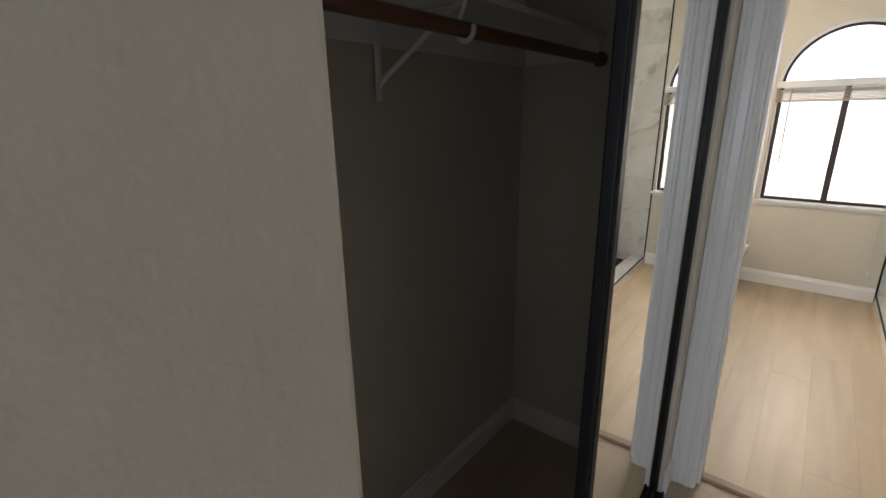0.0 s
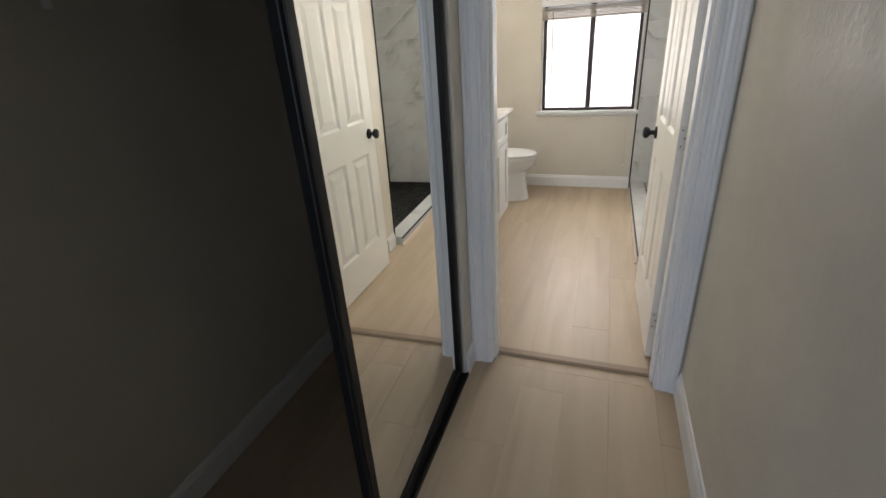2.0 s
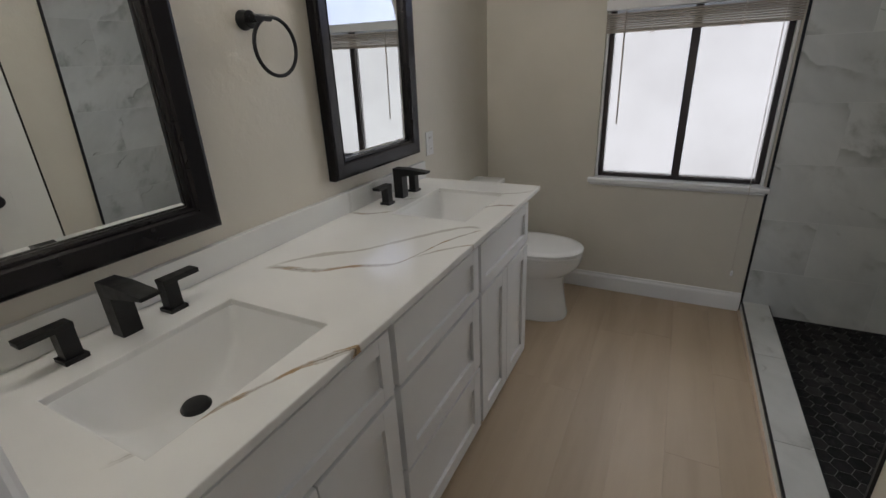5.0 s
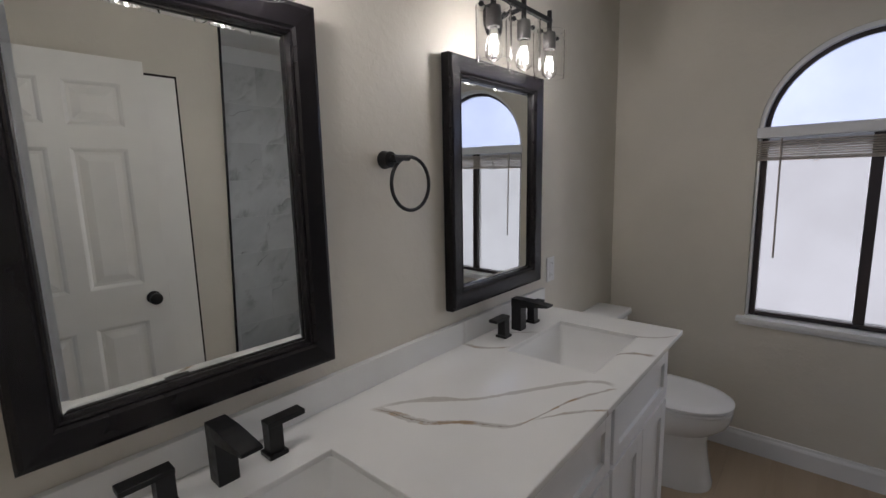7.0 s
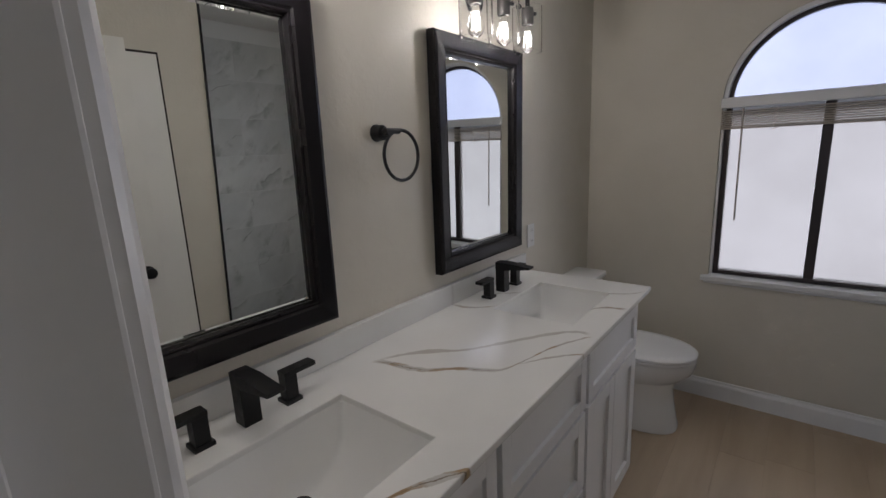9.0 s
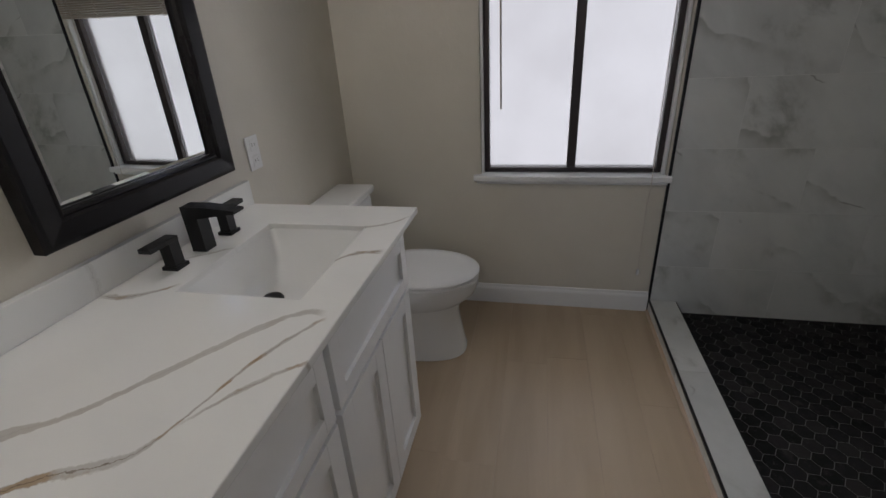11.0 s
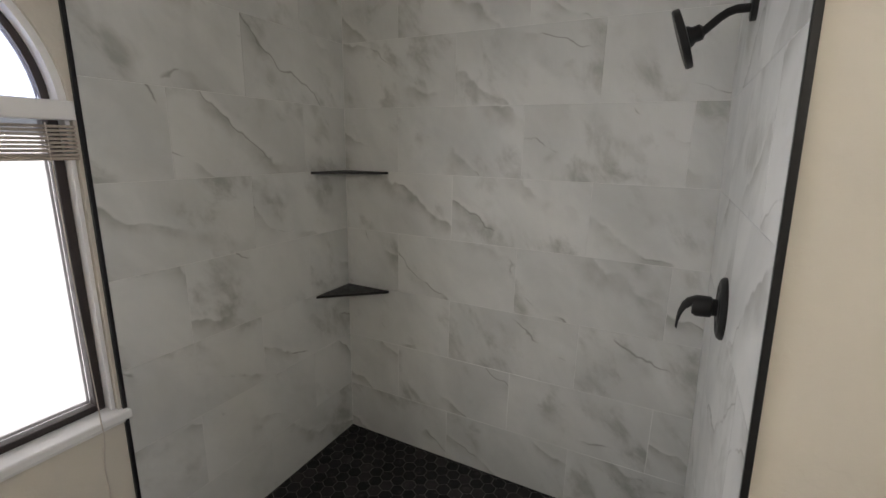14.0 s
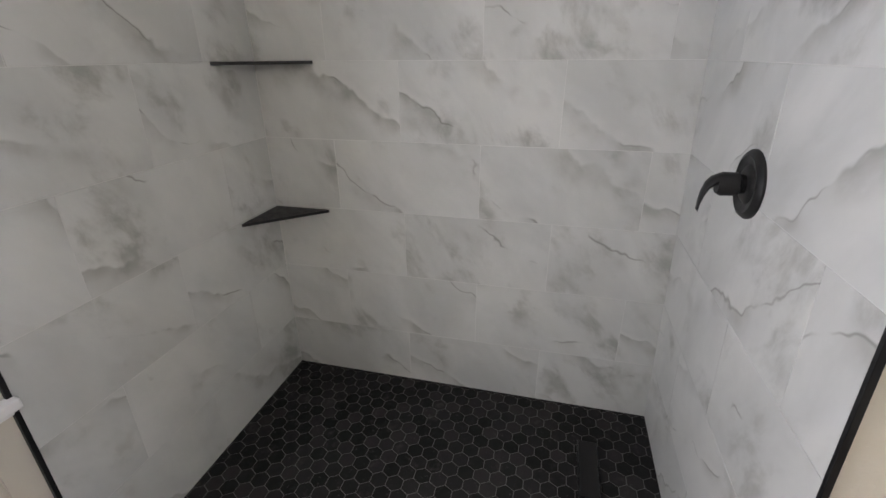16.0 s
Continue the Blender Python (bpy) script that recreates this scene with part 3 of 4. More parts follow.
p = part("pane", prism(fan, 0.004, at_y(YG - 0.006)), ARCH_FROST, win, "frosted half-round glass pane")
p.visible_shadow = False

# distance behind the frosted glass
bd = glow("pale_distance", (0.86, 0.92, 1.0), 0.9)
structure("backdrop", box((-2.5, 6.2, -0.5), (3.5, 6.25, 4.5)), bd, "pale hazy daylight behind the window", "backdrop")

# blind
blind = thing("window_blind", (WX, FAR + 0.025, 1.53), "greyed wooden slat blind drawn up under its headrail", "window blind")
part("headrail", box((-0.437, -0.036, 0.108), (0.437, 0.012, 0.160), 0.004), TRIM, blind, "white painted headrail board")
for k in range(9):
    z = 0.001 + 0.0108 * k
    j = random.uniform(-0.004, 0.004)
    s = box((-0.432 + j * 0.5, -0.034 + j, z), (0.432 + j * 0.5, 0.014 + j, z + (0.0072 if k else 0.0095)), 0.0015)
    part("slat" if k else "bottom_rail", s, BLIND, blind)
part("wand", rod((-0.336, -0.040, 0.105), (-0.332, -0.040, -0.47), 0.0042, 8), BLIND, blind, "thin brown tilt wand")
part("ladder_cord", tube([(-0.20 + 0.012 * math.sin(k * 2.3), -0.040, 0.10 - k * 0.011) for k in range(11)], 0.0028, 6), CORD, blind, "tangled ladder cord")
part("ladder_cord", tube([(0.20 + 0.010 * math.sin(k * 2.9), -0.040, 0.10 - k * 0.011) for k in range(11)], 0.0028, 6), CORD, blind)
part("pull_cord", tube([(0.362, -0.038, 0.10), (0.364, -0.042, -0.3), (0.365, -0.060, -0.785), (0.367, -0.061, -0.83), (0.366, -0.034, -0.95), (0.370, -0.034, -1.28)], 0.0016, 6), CORD, blind, "long pull cord hanging over the sill")
part("cord_tassel", lathe([(0.002, 0), (0.006, -0.004), (0.0075, -0.03), (0.004, -0.034)], (0.370, -0.035, -1.28), (0, 0, 1), 12), PLASTIC, blind, "pale plastic cord tassel", True)

# ---- shower ----
pan = structure("shower_pan", box((0.655, 2.95, -0.006), (BACK, FAR, 0.0)), HEX_GROUT, "black hexagon mosaic shower floor with grey grout", "shower floor")
CURB_Z = 0.066
curb = thing("shower_curb", (0, 0, 0), "low shower curb capped with grey marble tile", "shower curb", kind="structure")
part("core", box((0.535, 2.98, -0.006), (0.652, FAR, CURB_Z - 0.010)), GROUT, curb)
ys = [2.984, 3.52, 4.11, FAR - 0.002]
for y0, y1 in zip(ys, ys[1:]):
    part("tile", box((0.533, y0 + 0.001, CURB_Z - 0.010), (0.657, y1 - 0.001, CURB_Z), 0.0015), TILE, curb)
    part("tile", box((0.652, y0 + 0.001, -0.004), (0.660, y1 - 0.001, CURB_Z - 0.0105), 0.001), TILE, curb)
    part("tile", box((0.525, y0 + 0.001, 0.0), (0.535, y1 - 0.001, CURB_Z - 0.012), 0.001), TILE, curb)
part("edge_trim", box((0.524, 2.98, CURB_Z - 0.011), (0.533, FAR - 0.001, CURB_Z + 0.001), 0.001), BLACK, curb, "black metal edge profile")
part("edge_trim", box((0.657, 2.98, CURB_Z - 0.008), (0.661, FAR - 0.001, CURB_Z + 0.0005)), BLACK, curb)
part("quarter_round", prism([(0.525, 0.0), (0.513, 0.0), (0.513, 0.006), (0.517, 0.013), (0.525, 0.016)], FAR - 0.02 - 2.96, at_y(2.96)), material("pale_oak_moulding", (0.52, 0.41, 0.30), 0.45), curb, "pale oak quarter-round moulding")
structure("trim", box((0.519, FAR - 0.011, 0.0), (0.531, FAR - 0.0005, CEIL - 0.004), 0.001), BLACK, "black metal tile edge profile on the wall", "trim")
structure("trim", box((-0.001, -0.010, CURB_Z + 0.002), (0.009, 0.001, CEIL - 0.004), 0.001), BLACK, "black metal tile edge profile at the shower corner", "trim").matrix_world = SKEW

# shower valve, head and shelves

def on_side(ob):
    ob.matrix_world = SKEW @ ob.matrix_world
    return ob


valve = on_side(thing("shower_valve", (0.532, 0.0, 1.203), "matte black shower valve with a curved lever", "shower valve"))
part("escutcheon", lathe([(0.080, 0), (0.080, 0.006), (0.074, 0.013), (0.066, 0.015), (0.058, 0.011), (0.046, 0.009), (0.040, 0.014), (0.030, 0.016)], (0, 0, 0), (0, 1, 0), 40), BLACK, valve, "", True)
part("hub", lathe([(0.022, 0), (0.022, 0.014), (0.027, 0.018), (0.028, 0.050), (0.022, 0.060)], (0, 0.012, 0), (0, 1, 0), 28), BLACK, valve, "", True)
lev = bmesh.new()
prof = [(0.018, 0.040, 0.018), (0.016, 0.060, 0.020), (0.008, 0.078, 0.019), (-0.004, 0.090, 0.016), (-0.024, 0.098, 0.013), (-0.045, 0.102, 0.010), (-0.066, 0.104, 0.008)]
rings = []
for (zv, yv, w), (za, ya, _) in zip(prof, prof[1:] + prof[-1:]):
    rings.append([lev.verts.new((w * math.cos(a), yv + 0.35 * w * math.sin(a), zv + 0.5 * w * math.sin(a))) for a in np.linspace(0, 2 * math.pi, 13)[:-1]])
for lo_, hi_ in zip(rings, rings[1:]):
    for k in range(12):
        lev.faces.new((lo_[k], lo_[(k + 1) % 12], hi_[(k + 1) % 12], hi_[k]))
lev.faces.new(rings[0][::-1])
lev.faces.new(rings[-1])
part("lever", lev, BLACK, valve, "", True)

head = on_side(thing("rain_shower", (0.645, 0.0, 1.935), "matte black round rain shower head on a bent arm", "shower head"))
part("flange", lathe([(0.031, 0), (0.031, 0.012), (0.027, 0.014)], (0, 0, 0), (0, 1, 0), 32), BLACK, head, "", True)
arm = [(0, 0.01, 0), (0, 0.042, 0.001), (0, 0.060, -0.004), (0, 0.076, -0.014), (0, 0.112, -0.044)]
part("arm", tube(arm, 0.0105, 14), BLACK, head, "", True)
tip = Vector((0, 0.109, -0.041))
part("ball_joint", lathe([(0.013, 0), (0.020, 0.006), (0.020, 0.022), (0.026, 0.030), (0.030, 0.042)], tip, (0, 0.92, -0.30), 24), BLACK, head, "", True)
part("spray_disc", lathe([(0.030, 0.036), (0.074, 0.040), (0.076, 0.043), (0.076, 0.055), (0.073, 0.058), (0.060, 0.056)], tip, (0, 0.92, -0.30), 44), BLACK, head, "", True)

for z in (0.852, 1.455):
    sh = thing("corner_shelf", (BACK - 0.009, FAR - 0.009, z), "black triangular metal shelf in the tiled corner", "shelf", "shower corner shelves")
    o = [(0, 0), (-0.245, 0), (-0.252, -0.008), (-0.008, -0.262), (0, -0.255)]
    part("plate", prism(o, 0.006, Matrix.Identity(4)), BLACK, sh)
    part("front_lip", box((-0.004, -0.004, -0.004), (0.354, 0.0, 0.008), 0.001), BLACK, sh).matrix_local = Matrix.Translation((-0.252, -0.006, 0)) @ Matrix.Rotation(math.atan2(-0.254, 0.246), 4, "Z")

drain = thing("shower_drain", (1.32, 3.224, 0.001), "black rectangular linear drain cover in the mosaic", "drain")
part("cover", box((-0.132, -0.036, 0), (0.132, 0.036, 0.008), 0.002), BLACK, drain)
for k in range(2):
    part("rim", box((-0.136, -0.041 + 0.078 * k, 0), (0.136, -0.037 + 0.078 * k, 0.007), 0.001), BLACK, drain)

# ---- vanity ----
CT, CZ = 0.895, 0.875
V0, V1 = 1.925, 3.782
FX = -0.487
S1, S2 = 2.285, 3.415


def front(name, parent, y0, y1, z0, z1, label=""):
    """A shaker front with a recessed middle."""
    w = 0.055 if min(y1 - y0, z1 - z0) > 0.2 else 0.042
    f = part(name, box((0.002, y0 + w - 0.002, z0 + w - 0.002), (0.009, y1 - w + 0.002, z1 - w + 0.002)), CABINET, parent, label)
    part("stile", box((0, y0, z0), (0.020, y0 + w, z1), 0.0012), CABINET, f)
    part("stile", box((0, y1 - w, z0), (0.020, y1, z1), 0.0012), CABINET, f)
    part("rail", box((0, y0 + w, z0), (0.0197, y1 - w, z0 + w), 0.0008), CABINET, f)
    part("rail", box((0, y0 + w, z1 - w), (0.0197, y1 - w, z1), 0.0008), CABINET, f)
    return f


vanity = []
for label, y0, y1, kind in (("white shaker sink cabinet with a false front and doors", 2.0, 2.588, "sink"), ("white shaker cabinet with three drawers between the sinks", 2.588, 3.122, "drawers"), ("white shaker sink cabinet with two doors beside the toilet", 3.122, 3.705, "sink")):
    cab = thing("vanity_cabinet", (FX, 0, 0), label, "cabinet", "vanity cabinets")
    bm = box((LEFT + 0.003 - FX, y0 + 0.001, 0.085), (0, y1 - 0.001, 0.10))
    box((LEFT + 0.003 - FX, y0 + 0.001, 0.10), (0, y0 + 0.019, CZ - 0.004), bm=bm)
    box((LEFT + 0.003 - FX, y1 - 0.019, 0.10), (0, y1 - 0.001, CZ - 0.004), 0.001, bm)
    box((LEFT + 0.003 - FX, y0 + 0.019, 0.10), (LEFT + 0.01 - FX, y1 - 0.019, CZ - 0.004), bm=bm)
    box((-0.016, y0 + 0.019, CZ - 0.05), (0, y1 - 0.019, CZ - 0.004), bm=bm)
    box((-0.02, y0 + 0.019, 0.10), (-0.004, y1 - 0.019, CZ - 0.05), bm=bm)
    part("body", bm, CABINET, cab)
    part("toe_kick", box((LEFT + 0.003 - FX, y0 + 0.001, 0.0), (-0.06, y1 - 0.001, 0.0845)), CABINET, cab)
    a, e = y0 + 0.012, y1 - 0.012 - (0.02 if y1 > 3.6 else 0)
    if kind == "drawers":
        for z0, z1 in ((0.672, 0.850), (0.388, 0.658), (0.102, 0.374)):
            front("drawer", cab, a, e, z0, z1)
    else:
        front("false_front", cab, a, e, 0.672, 0.850)
        mid = (a + e) / 2
        front("door", cab, a, mid - 0.002, 0.102, 0.658)
        front("door", cab, mid + 0.002, e, 0.102, 0.658)

# counter with two undermount openings
bm = bmesh.new()
X0, X1 = LEFT + 0.002, -0.447
hx0, hx1 = -0.868, -0.560
yy = [V0, S1 - 0.2, S1 + 0.2, S2 - 0.2, S2 + 0.2, V1]
for k in range(5):
    if k in (1, 3):
        box((X0, yy[k], CZ), (hx0, yy[k + 1], CT), bm=bm)
        box((hx1, yy[k], CZ), (X1, yy[k + 1], CT), bm=bm)
    else:
        for xa, xb in ((X0, hx0), (hx0, hx1), (hx1, X1)):
            box((xa, yy[k], CZ), (xb, yy[k + 1], CT), bm=bm)
bmesh.ops.remove_doubles(bm, verts=bm.verts, dist=1e-5)
inner = {}
for f in bm.faces:
    inner.setdefault(tuple(round(c, 4) for c in f.calc_center_median()), []).append(f)
bmesh.ops.delete(bm, geom=[f for fs in inner.values() if len(fs) > 1 for f in fs], context="FACES_ONLY")
counter = tagged(mesh_object("countertop", bm, QUARTZ), "white quartz countertop with grey and gold veins", "countertop")
bv = counter.modifiers.new("edge", "BEVEL")
bv.width, bv.segments, bv.limit_method = 0.0025, 2, "ANGLE"
tagged(mesh_object("backsplash", box((LEFT + 0.001, V0, CT + 0.0005), (LEFT + 0.021, V1, CT + 0.082), 0.0015), QUARTZ), "low white quartz backsplash along the countertop", "backsplash")

for ys_ in (S1, S2):
    sink = thing("sink", (0, ys_, 0), "white rectangular undermount porcelain sink", "sink", "vanity sinks")
    bm = bmesh.new()
    loops = []
    for (ax, bx, hy, z) in ((hx0 - 0.012, hx1 + 0.012, 0.212, CZ - 0.001), (hx0 - 0.003, hx1 + 0.003, 0.203, CZ - 0.001), (hx0 + 0.002, hx1 - 0.002, 0.197, CZ - 0.02), (hx0 + 0.020, hx1 - 0.025, 0.172, CZ - 0.075), (hx0 + 0.040, hx1 - 0.05, 0.13, CZ - 0.115), (hx0 + 0.075, hx1 - 0.09, 0.075, CZ - 0.128)):
        cr = 0.022
        pts = []
        for cx, cy, a0 in ((bx - cr, hy - cr, 0), (ax + cr, hy - cr, 90), (ax + cr, -hy + cr, 180), (bx - cr, -hy + cr, 270)):
            for k in range(5):
                a = radians(a0 + 22.5 * k)
                pts.append((cx + cr * math.cos(a), cy + cr * math.sin(a), z))
        loops.append([bm.verts.new(p) for p in pts])
    for lo_, hi_ in zip(loops, loops[1:]):
        m_ = len(lo_)
        for k in range(m_):
            bm.faces.new((lo_[k], lo_[(k + 1) % m_], hi_[(k + 1) % m_], hi_[k]))
    bm.faces.new(loops[-1])
    basin = part("basin", bm, PORCELAIN, sink, "", True)
    so = basin.modifiers.new("thick", "SOLIDIFY")
    so.thickness, so.offset = 0.006, 1.0
    part("drain_stopper", lathe([(0.030, 0), (0.031, 0.010), (0.026, 0.017), (0.012, 0.020)], (-0.775, 0.0, CZ - 0.129), (0, 0, 1), 28), BLACK, sink, "matte black pop-up drain stopper", True)

for ys_ in (S1 + 0.003, S2 + 0.013):
    fa = thing("faucet", (-0.952, ys_, CT), "matte black square widespread faucet with two levers", "faucet", "vanity faucets")
    bm = box((-0.021, -0.021, 0.0), (0.021, 0.021, 0.095), 0.001)
    part("spout_body", bm, BLACK, fa)
    o = [(-0.022, 0.094), (0.022, 0.094), (0.135, 0.110), (0.135, 0.118), (0.04, 0.126), (-0.022, 0.126)]
    bmt = prism(o, 0.042, Matrix.Translation((0, 0.021, 0)) @ Matrix(((1, 0, 0, 0), (0, 0, -1, 0), (0, 1, 0, 0), (0, 0, 0, 1))), bevel=0.001)
    part("spout", bmt, BLACK, fa)
    for s in (-1, 1):
        part("handle_base", box((-0.022, s * 0.108 - 0.022, 0), (0.022, s * 0.108 + 0.022, 0.010), 0.001), BLACK, fa)
        part("handle_post", box((-0.016, s * 0.108 - 0.016, 0.009), (0.016, s * 0.108 + 0.016, 0.072), 0.001), BLACK, fa)
        lo_, hi_ = sorted((s * 0.108 - s * 0.017, s * 0.108 + s * 0.072))
        part("lever", box((-0.017, lo_, 0.070), (0.017, hi_, 0.082), 0.0015), BLACK, fa)

# framed mirrors
for y0, y1, skew in ((1.997, 2.606, -1.1), (3.099, 3.706, -0.3)):
    z0, z1 = 1.033, 1.884
    mir = thing("wall_mirror", (LEFT + 0.002 + (y1 - y0) / 2 * math.sin(radians(-skew)), (y0 + y1) / 2, z0), "rectangular mirror in a wide glossy black frame", "mirror", "vanity mirrors", turn=skew)
    mir.matrix_world = mir.matrix_world @ Matrix.Rotation(radians(0.6), 4, "Y")
    hw, hz = (y1 - y0) / 2, z1 - z0
    # profile: distance from the outer edge, height off the wall
    prof = [(0, 0), (0, 0.030), (0.004, 0.036), (0.012, 0.038), (0.052, 0.034), (0.058, 0.028), (0.062, 0.030), (0.066, 0.028), (0.070, 0.018), (0.070, 0.010)]
    cor = [(-hw, 0, 1, 1), (hw, 0, -1, 1), (hw, hz, -1, -1), (-hw, hz, 1, -1)]
    for k in range(4):
        bm = bmesh.new()
        ends = []
        for q in (k, (k + 1) % 4):
            cy, cz, sy, sz = cor[q]
            ends.append([bm.verts.new((h, cy + sy * d_, cz + sz * d_)) for d_, h in prof])
        m_ = len(prof)
        for j in range(m_):
            bm.faces.new((ends[0][j], ends[0][(j + 1) % m_], ends[1][(j + 1) % m_], ends[1][j]))
        bm.faces.new(ends[0][::-1])
        bm.faces.new(ends[1])
        part("frame_side", bm, BLACK_GLOSS, mir)
    bm = bmesh.new()
    ext = [bm.verts.new((0.0105, sy * (hw - 0.0705), z)) for sy, z in ((-1, 0.0705), (1, 0.0705), (1, hz - 0.0705), (-1, hz - 0.0705))]
    inn = [bm.verts.new((0.0122, sy * (hw - 0.083), z)) for sy, z in ((-1, 0.083), (1, 0.083), (1, hz - 0.083), (-1, hz - 0.083))]
    bas = [bm.verts.new((0.004, v.co.y, v.co.z)) for v in ext]
    for k in range(4):
        bm.faces.new((ext[k], ext[(k + 1) % 4], inn[(k + 1) % 4], inn[k]))
        bm.faces.new((bas[k], bas[(k + 1) % 4], ext[(k + 1) % 4], ext[k]))
    bm.faces.new(inn)
    bm.faces.new(bas[::-1])
    part("glass", bm, MIRROR, mir, "bevelled mirror glass")

# vanity lights
LX = 0.135
for yc in (2.268, 3.398):
    li = thing("vanity_light", (LEFT, yc, 2.06), "black three-bulb vanity light with clear glass cylinders", "wall light", "vanity lights")
    part("backplate", lathe([(0.060, 0), (0.060, 0.014), (0.056, 0.018)], (0, 0, -0.015), (1, 0, 0), 36), BLACK, li, "", True)
    part("arm", tube([(0.015, 0, -0.015), (0.07, 0, -0.008), (LX - 0.012, 0, 0.0)], 0.008, 12), BLACK, li, "", True)
    part("bar", box((LX - 0.008, -0.195, -0.008), (LX + 0.008, 0.195, 0.008), 0.002), BLACK, li)
    for k in (-1, 0, 1):
        y = 0.185 * k
        post = part("post", rod((LX, y, -0.05), (LX, y, 0.035), 0.009, 16), BLACK, li, "", True)
        part("socket", lathe([(0.010, -0.038), (0.022, -0.042), (0.0235, -0.050), (0.0235, -0.098), (0.020, -0.104)], (LX, y, 0), (0, 0, 1), 24), SOCKET, li, "grey metal lamp socket", True)
        pin = part("glass_pin", rod((LX, y - 0.066, -0.050), (LX, y + 0.066, -0.050), 0.0018, 8), BLACK, li)
        for s in (-1, 1):
            part("thumb_screw", lathe([(0.0035, 0), (0.008, 0.002), (0.008, 0.009), (0.006, 0.011)], (LX, y + s * 0.060, -0.050), (0, s, 0), 14), BLACK, pin, "", True)
        r0 = 0.057
        g = part("glass_shade", lathe([(r0, -0.205), (r0, -0.040), (r0 - 0.003, -0.040), (r0 - 0.003, -0.205), (r0, -0.205)], (LX, y, 0), (0, 0, 1), 40, caps=False), CLEAR, li, "clear glass cylinder shade", True)
        g.visible_shadow = False
        bulb = part("bulb", lathe([(0.0115, -0.104), (0.0125, -0.112), (0.020, -0.135), (0.0275, -0.162), (0.029, -0.176), (0.0255, -0.192), (0.014, -0.203), (0.004, -0.206)], (LX, y, 0), (0, 0, 1), 24), CLEAR, li, "clear lit filament bulb", True)
        bulb.visible_shadow = False
        for j in range(4):
            a = math.pi / 2 * j + 0.4
            part("filament", rod((LX + 0.006 * math.cos(a), y + 0.006 * math.sin(a), -0.128), (LX + 0.011 * math.cos(a), y + 0.011 * math.sin(a), -0.182), 0.0017, 6), FILAMENT, bulb).visible_shadow = False
        lamp = bpy.data.lights.new("bulb_light", "POINT")
        lamp.energy, lamp.shadow_soft_size, lamp.color = BULB, 0.014, (1.0, 0.93, 0.83)
        new("bulb_light", lamp).location = (LEFT + LX, yc + y, 2.06 - 0.155)

# towel ring
tr = thing("towel_ring", (LEFT, 2.846, 1.546), "matte black round towel ring on the wall", "towel ring")
part("base", lathe([(0.026, 0), (0.026, 0.006), (0.023, 0.010), (0.023, 0.030), (0.021, 0.032)], (0, 0, 0), (1, 0, 0), 28), BLACK, tr, "", True)
part("post", rod((0.03, 0, 0), (0.058, 0.0, 0.0), 0.010), BLACK, tr, "", True)
part("ring_holder", rod((0.050, -0.012, 0.004), (0.050, 0.05, 0.004), 0.009), BLACK, tr, "", True)
part("ring", tube([(0.052, 0.054 + 0.077 * math.sin(a), -0.070 + 0.077 * math.cos(a)) for a in np.linspace(0, 2 * math.pi, 49)[:-1]], 0.0055, 10, True), BLACK, tr, "", True)

# outlet
ou = thing("wall_outlet", (LEFT + 0.0005, 3.866, 1.05), "white duplex outlet with a screwless cover plate", "outlet")
part("cover_plate", box((0, -0.035, -0.0575), (0.006, 0.035, 0.0575), 0.002), PLASTIC, ou)
for s in (-1, 1):
    rec = part("receptacle", box((0.005, -0.017, s * 0.027 - 0.019), (0.0085, 0.017, s * 0.027 + 0.019), 0.002), PLASTIC, ou)
    for y in (-0.007, 0.007):
        part("slot", box((0.0082, y - 0.0012, s * 0.027 - 0.004), (0.009, y + 0.0012, s * 0.027 + 0.007)), SCREW, rec)

# ---- toilet ----
toi = thing("toilet", (LEFT, 4.235, 0), "white porcelain two-piece toilet with closed lid", "toilet")


def ovals(rows, seg=40):
    """Skin over egg-shaped rings: (z, back x, front x, half width, squareness)."""
    bm = bmesh.new()
    loops = []
    for z, xb, xf, hw, sq in rows:
        loop = []
        for k in range(seg):
            a = 2 * math.pi * k / seg
            c, s = math.cos(a), math.sin(a)
            e = 2.0 / sq
            cx = (xb + xf) / 2 - 0.06 * (xf - xb)
            rx = (xf - cx) if c > 0 else (cx - xb)
            loop.append(bm.verts.new((cx + rx * math.copysign(abs(c) ** e, c), hw * math.copysign(abs(s) ** e, s), z)))
        loops.append(loop)
    for lo_, hi_ in zip(loops, loops[1:]):
        for k in range(seg):
            bm.faces.new((lo_[k], lo_[(k + 1) % seg], hi_[(k + 1) % seg], hi_[k]))
    bm.faces.new(loops[0][::-1])
    bm.faces.new(loops[-1])
    return bm


part("pedestal", ovals([(0.0, 0.15, 0.665, 0.140, 2.6), (0.012, 0.15, 0.665, 0.140, 2.6), (0.05, 0.16, 0.655, 0.130, 2.6), (0.14, 0.17, 0.640, 0.122, 2.5), (0.22, 0.16, 0.632, 0.122, 2.4), (0.27, 0.15, 0.645, 0.138, 2.3)]), PORCELAIN, toi, "", True)
part("bowl", ovals([(0.255, 0.15, 0.625, 0.13, 2.3), (0.29, 0.12, 0.675, 0.158, 2.2), (0.325, 0.10, 0.712, 0.176, 2.2), (0.36, 0.10, 0.726, 0.184, 2.2), (0.392, 0.10, 0.730, 0.186, 2.2), (0.398, 0.105, 0.724, 0.181, 2.2)]), PORCELAIN, toi, "", True)
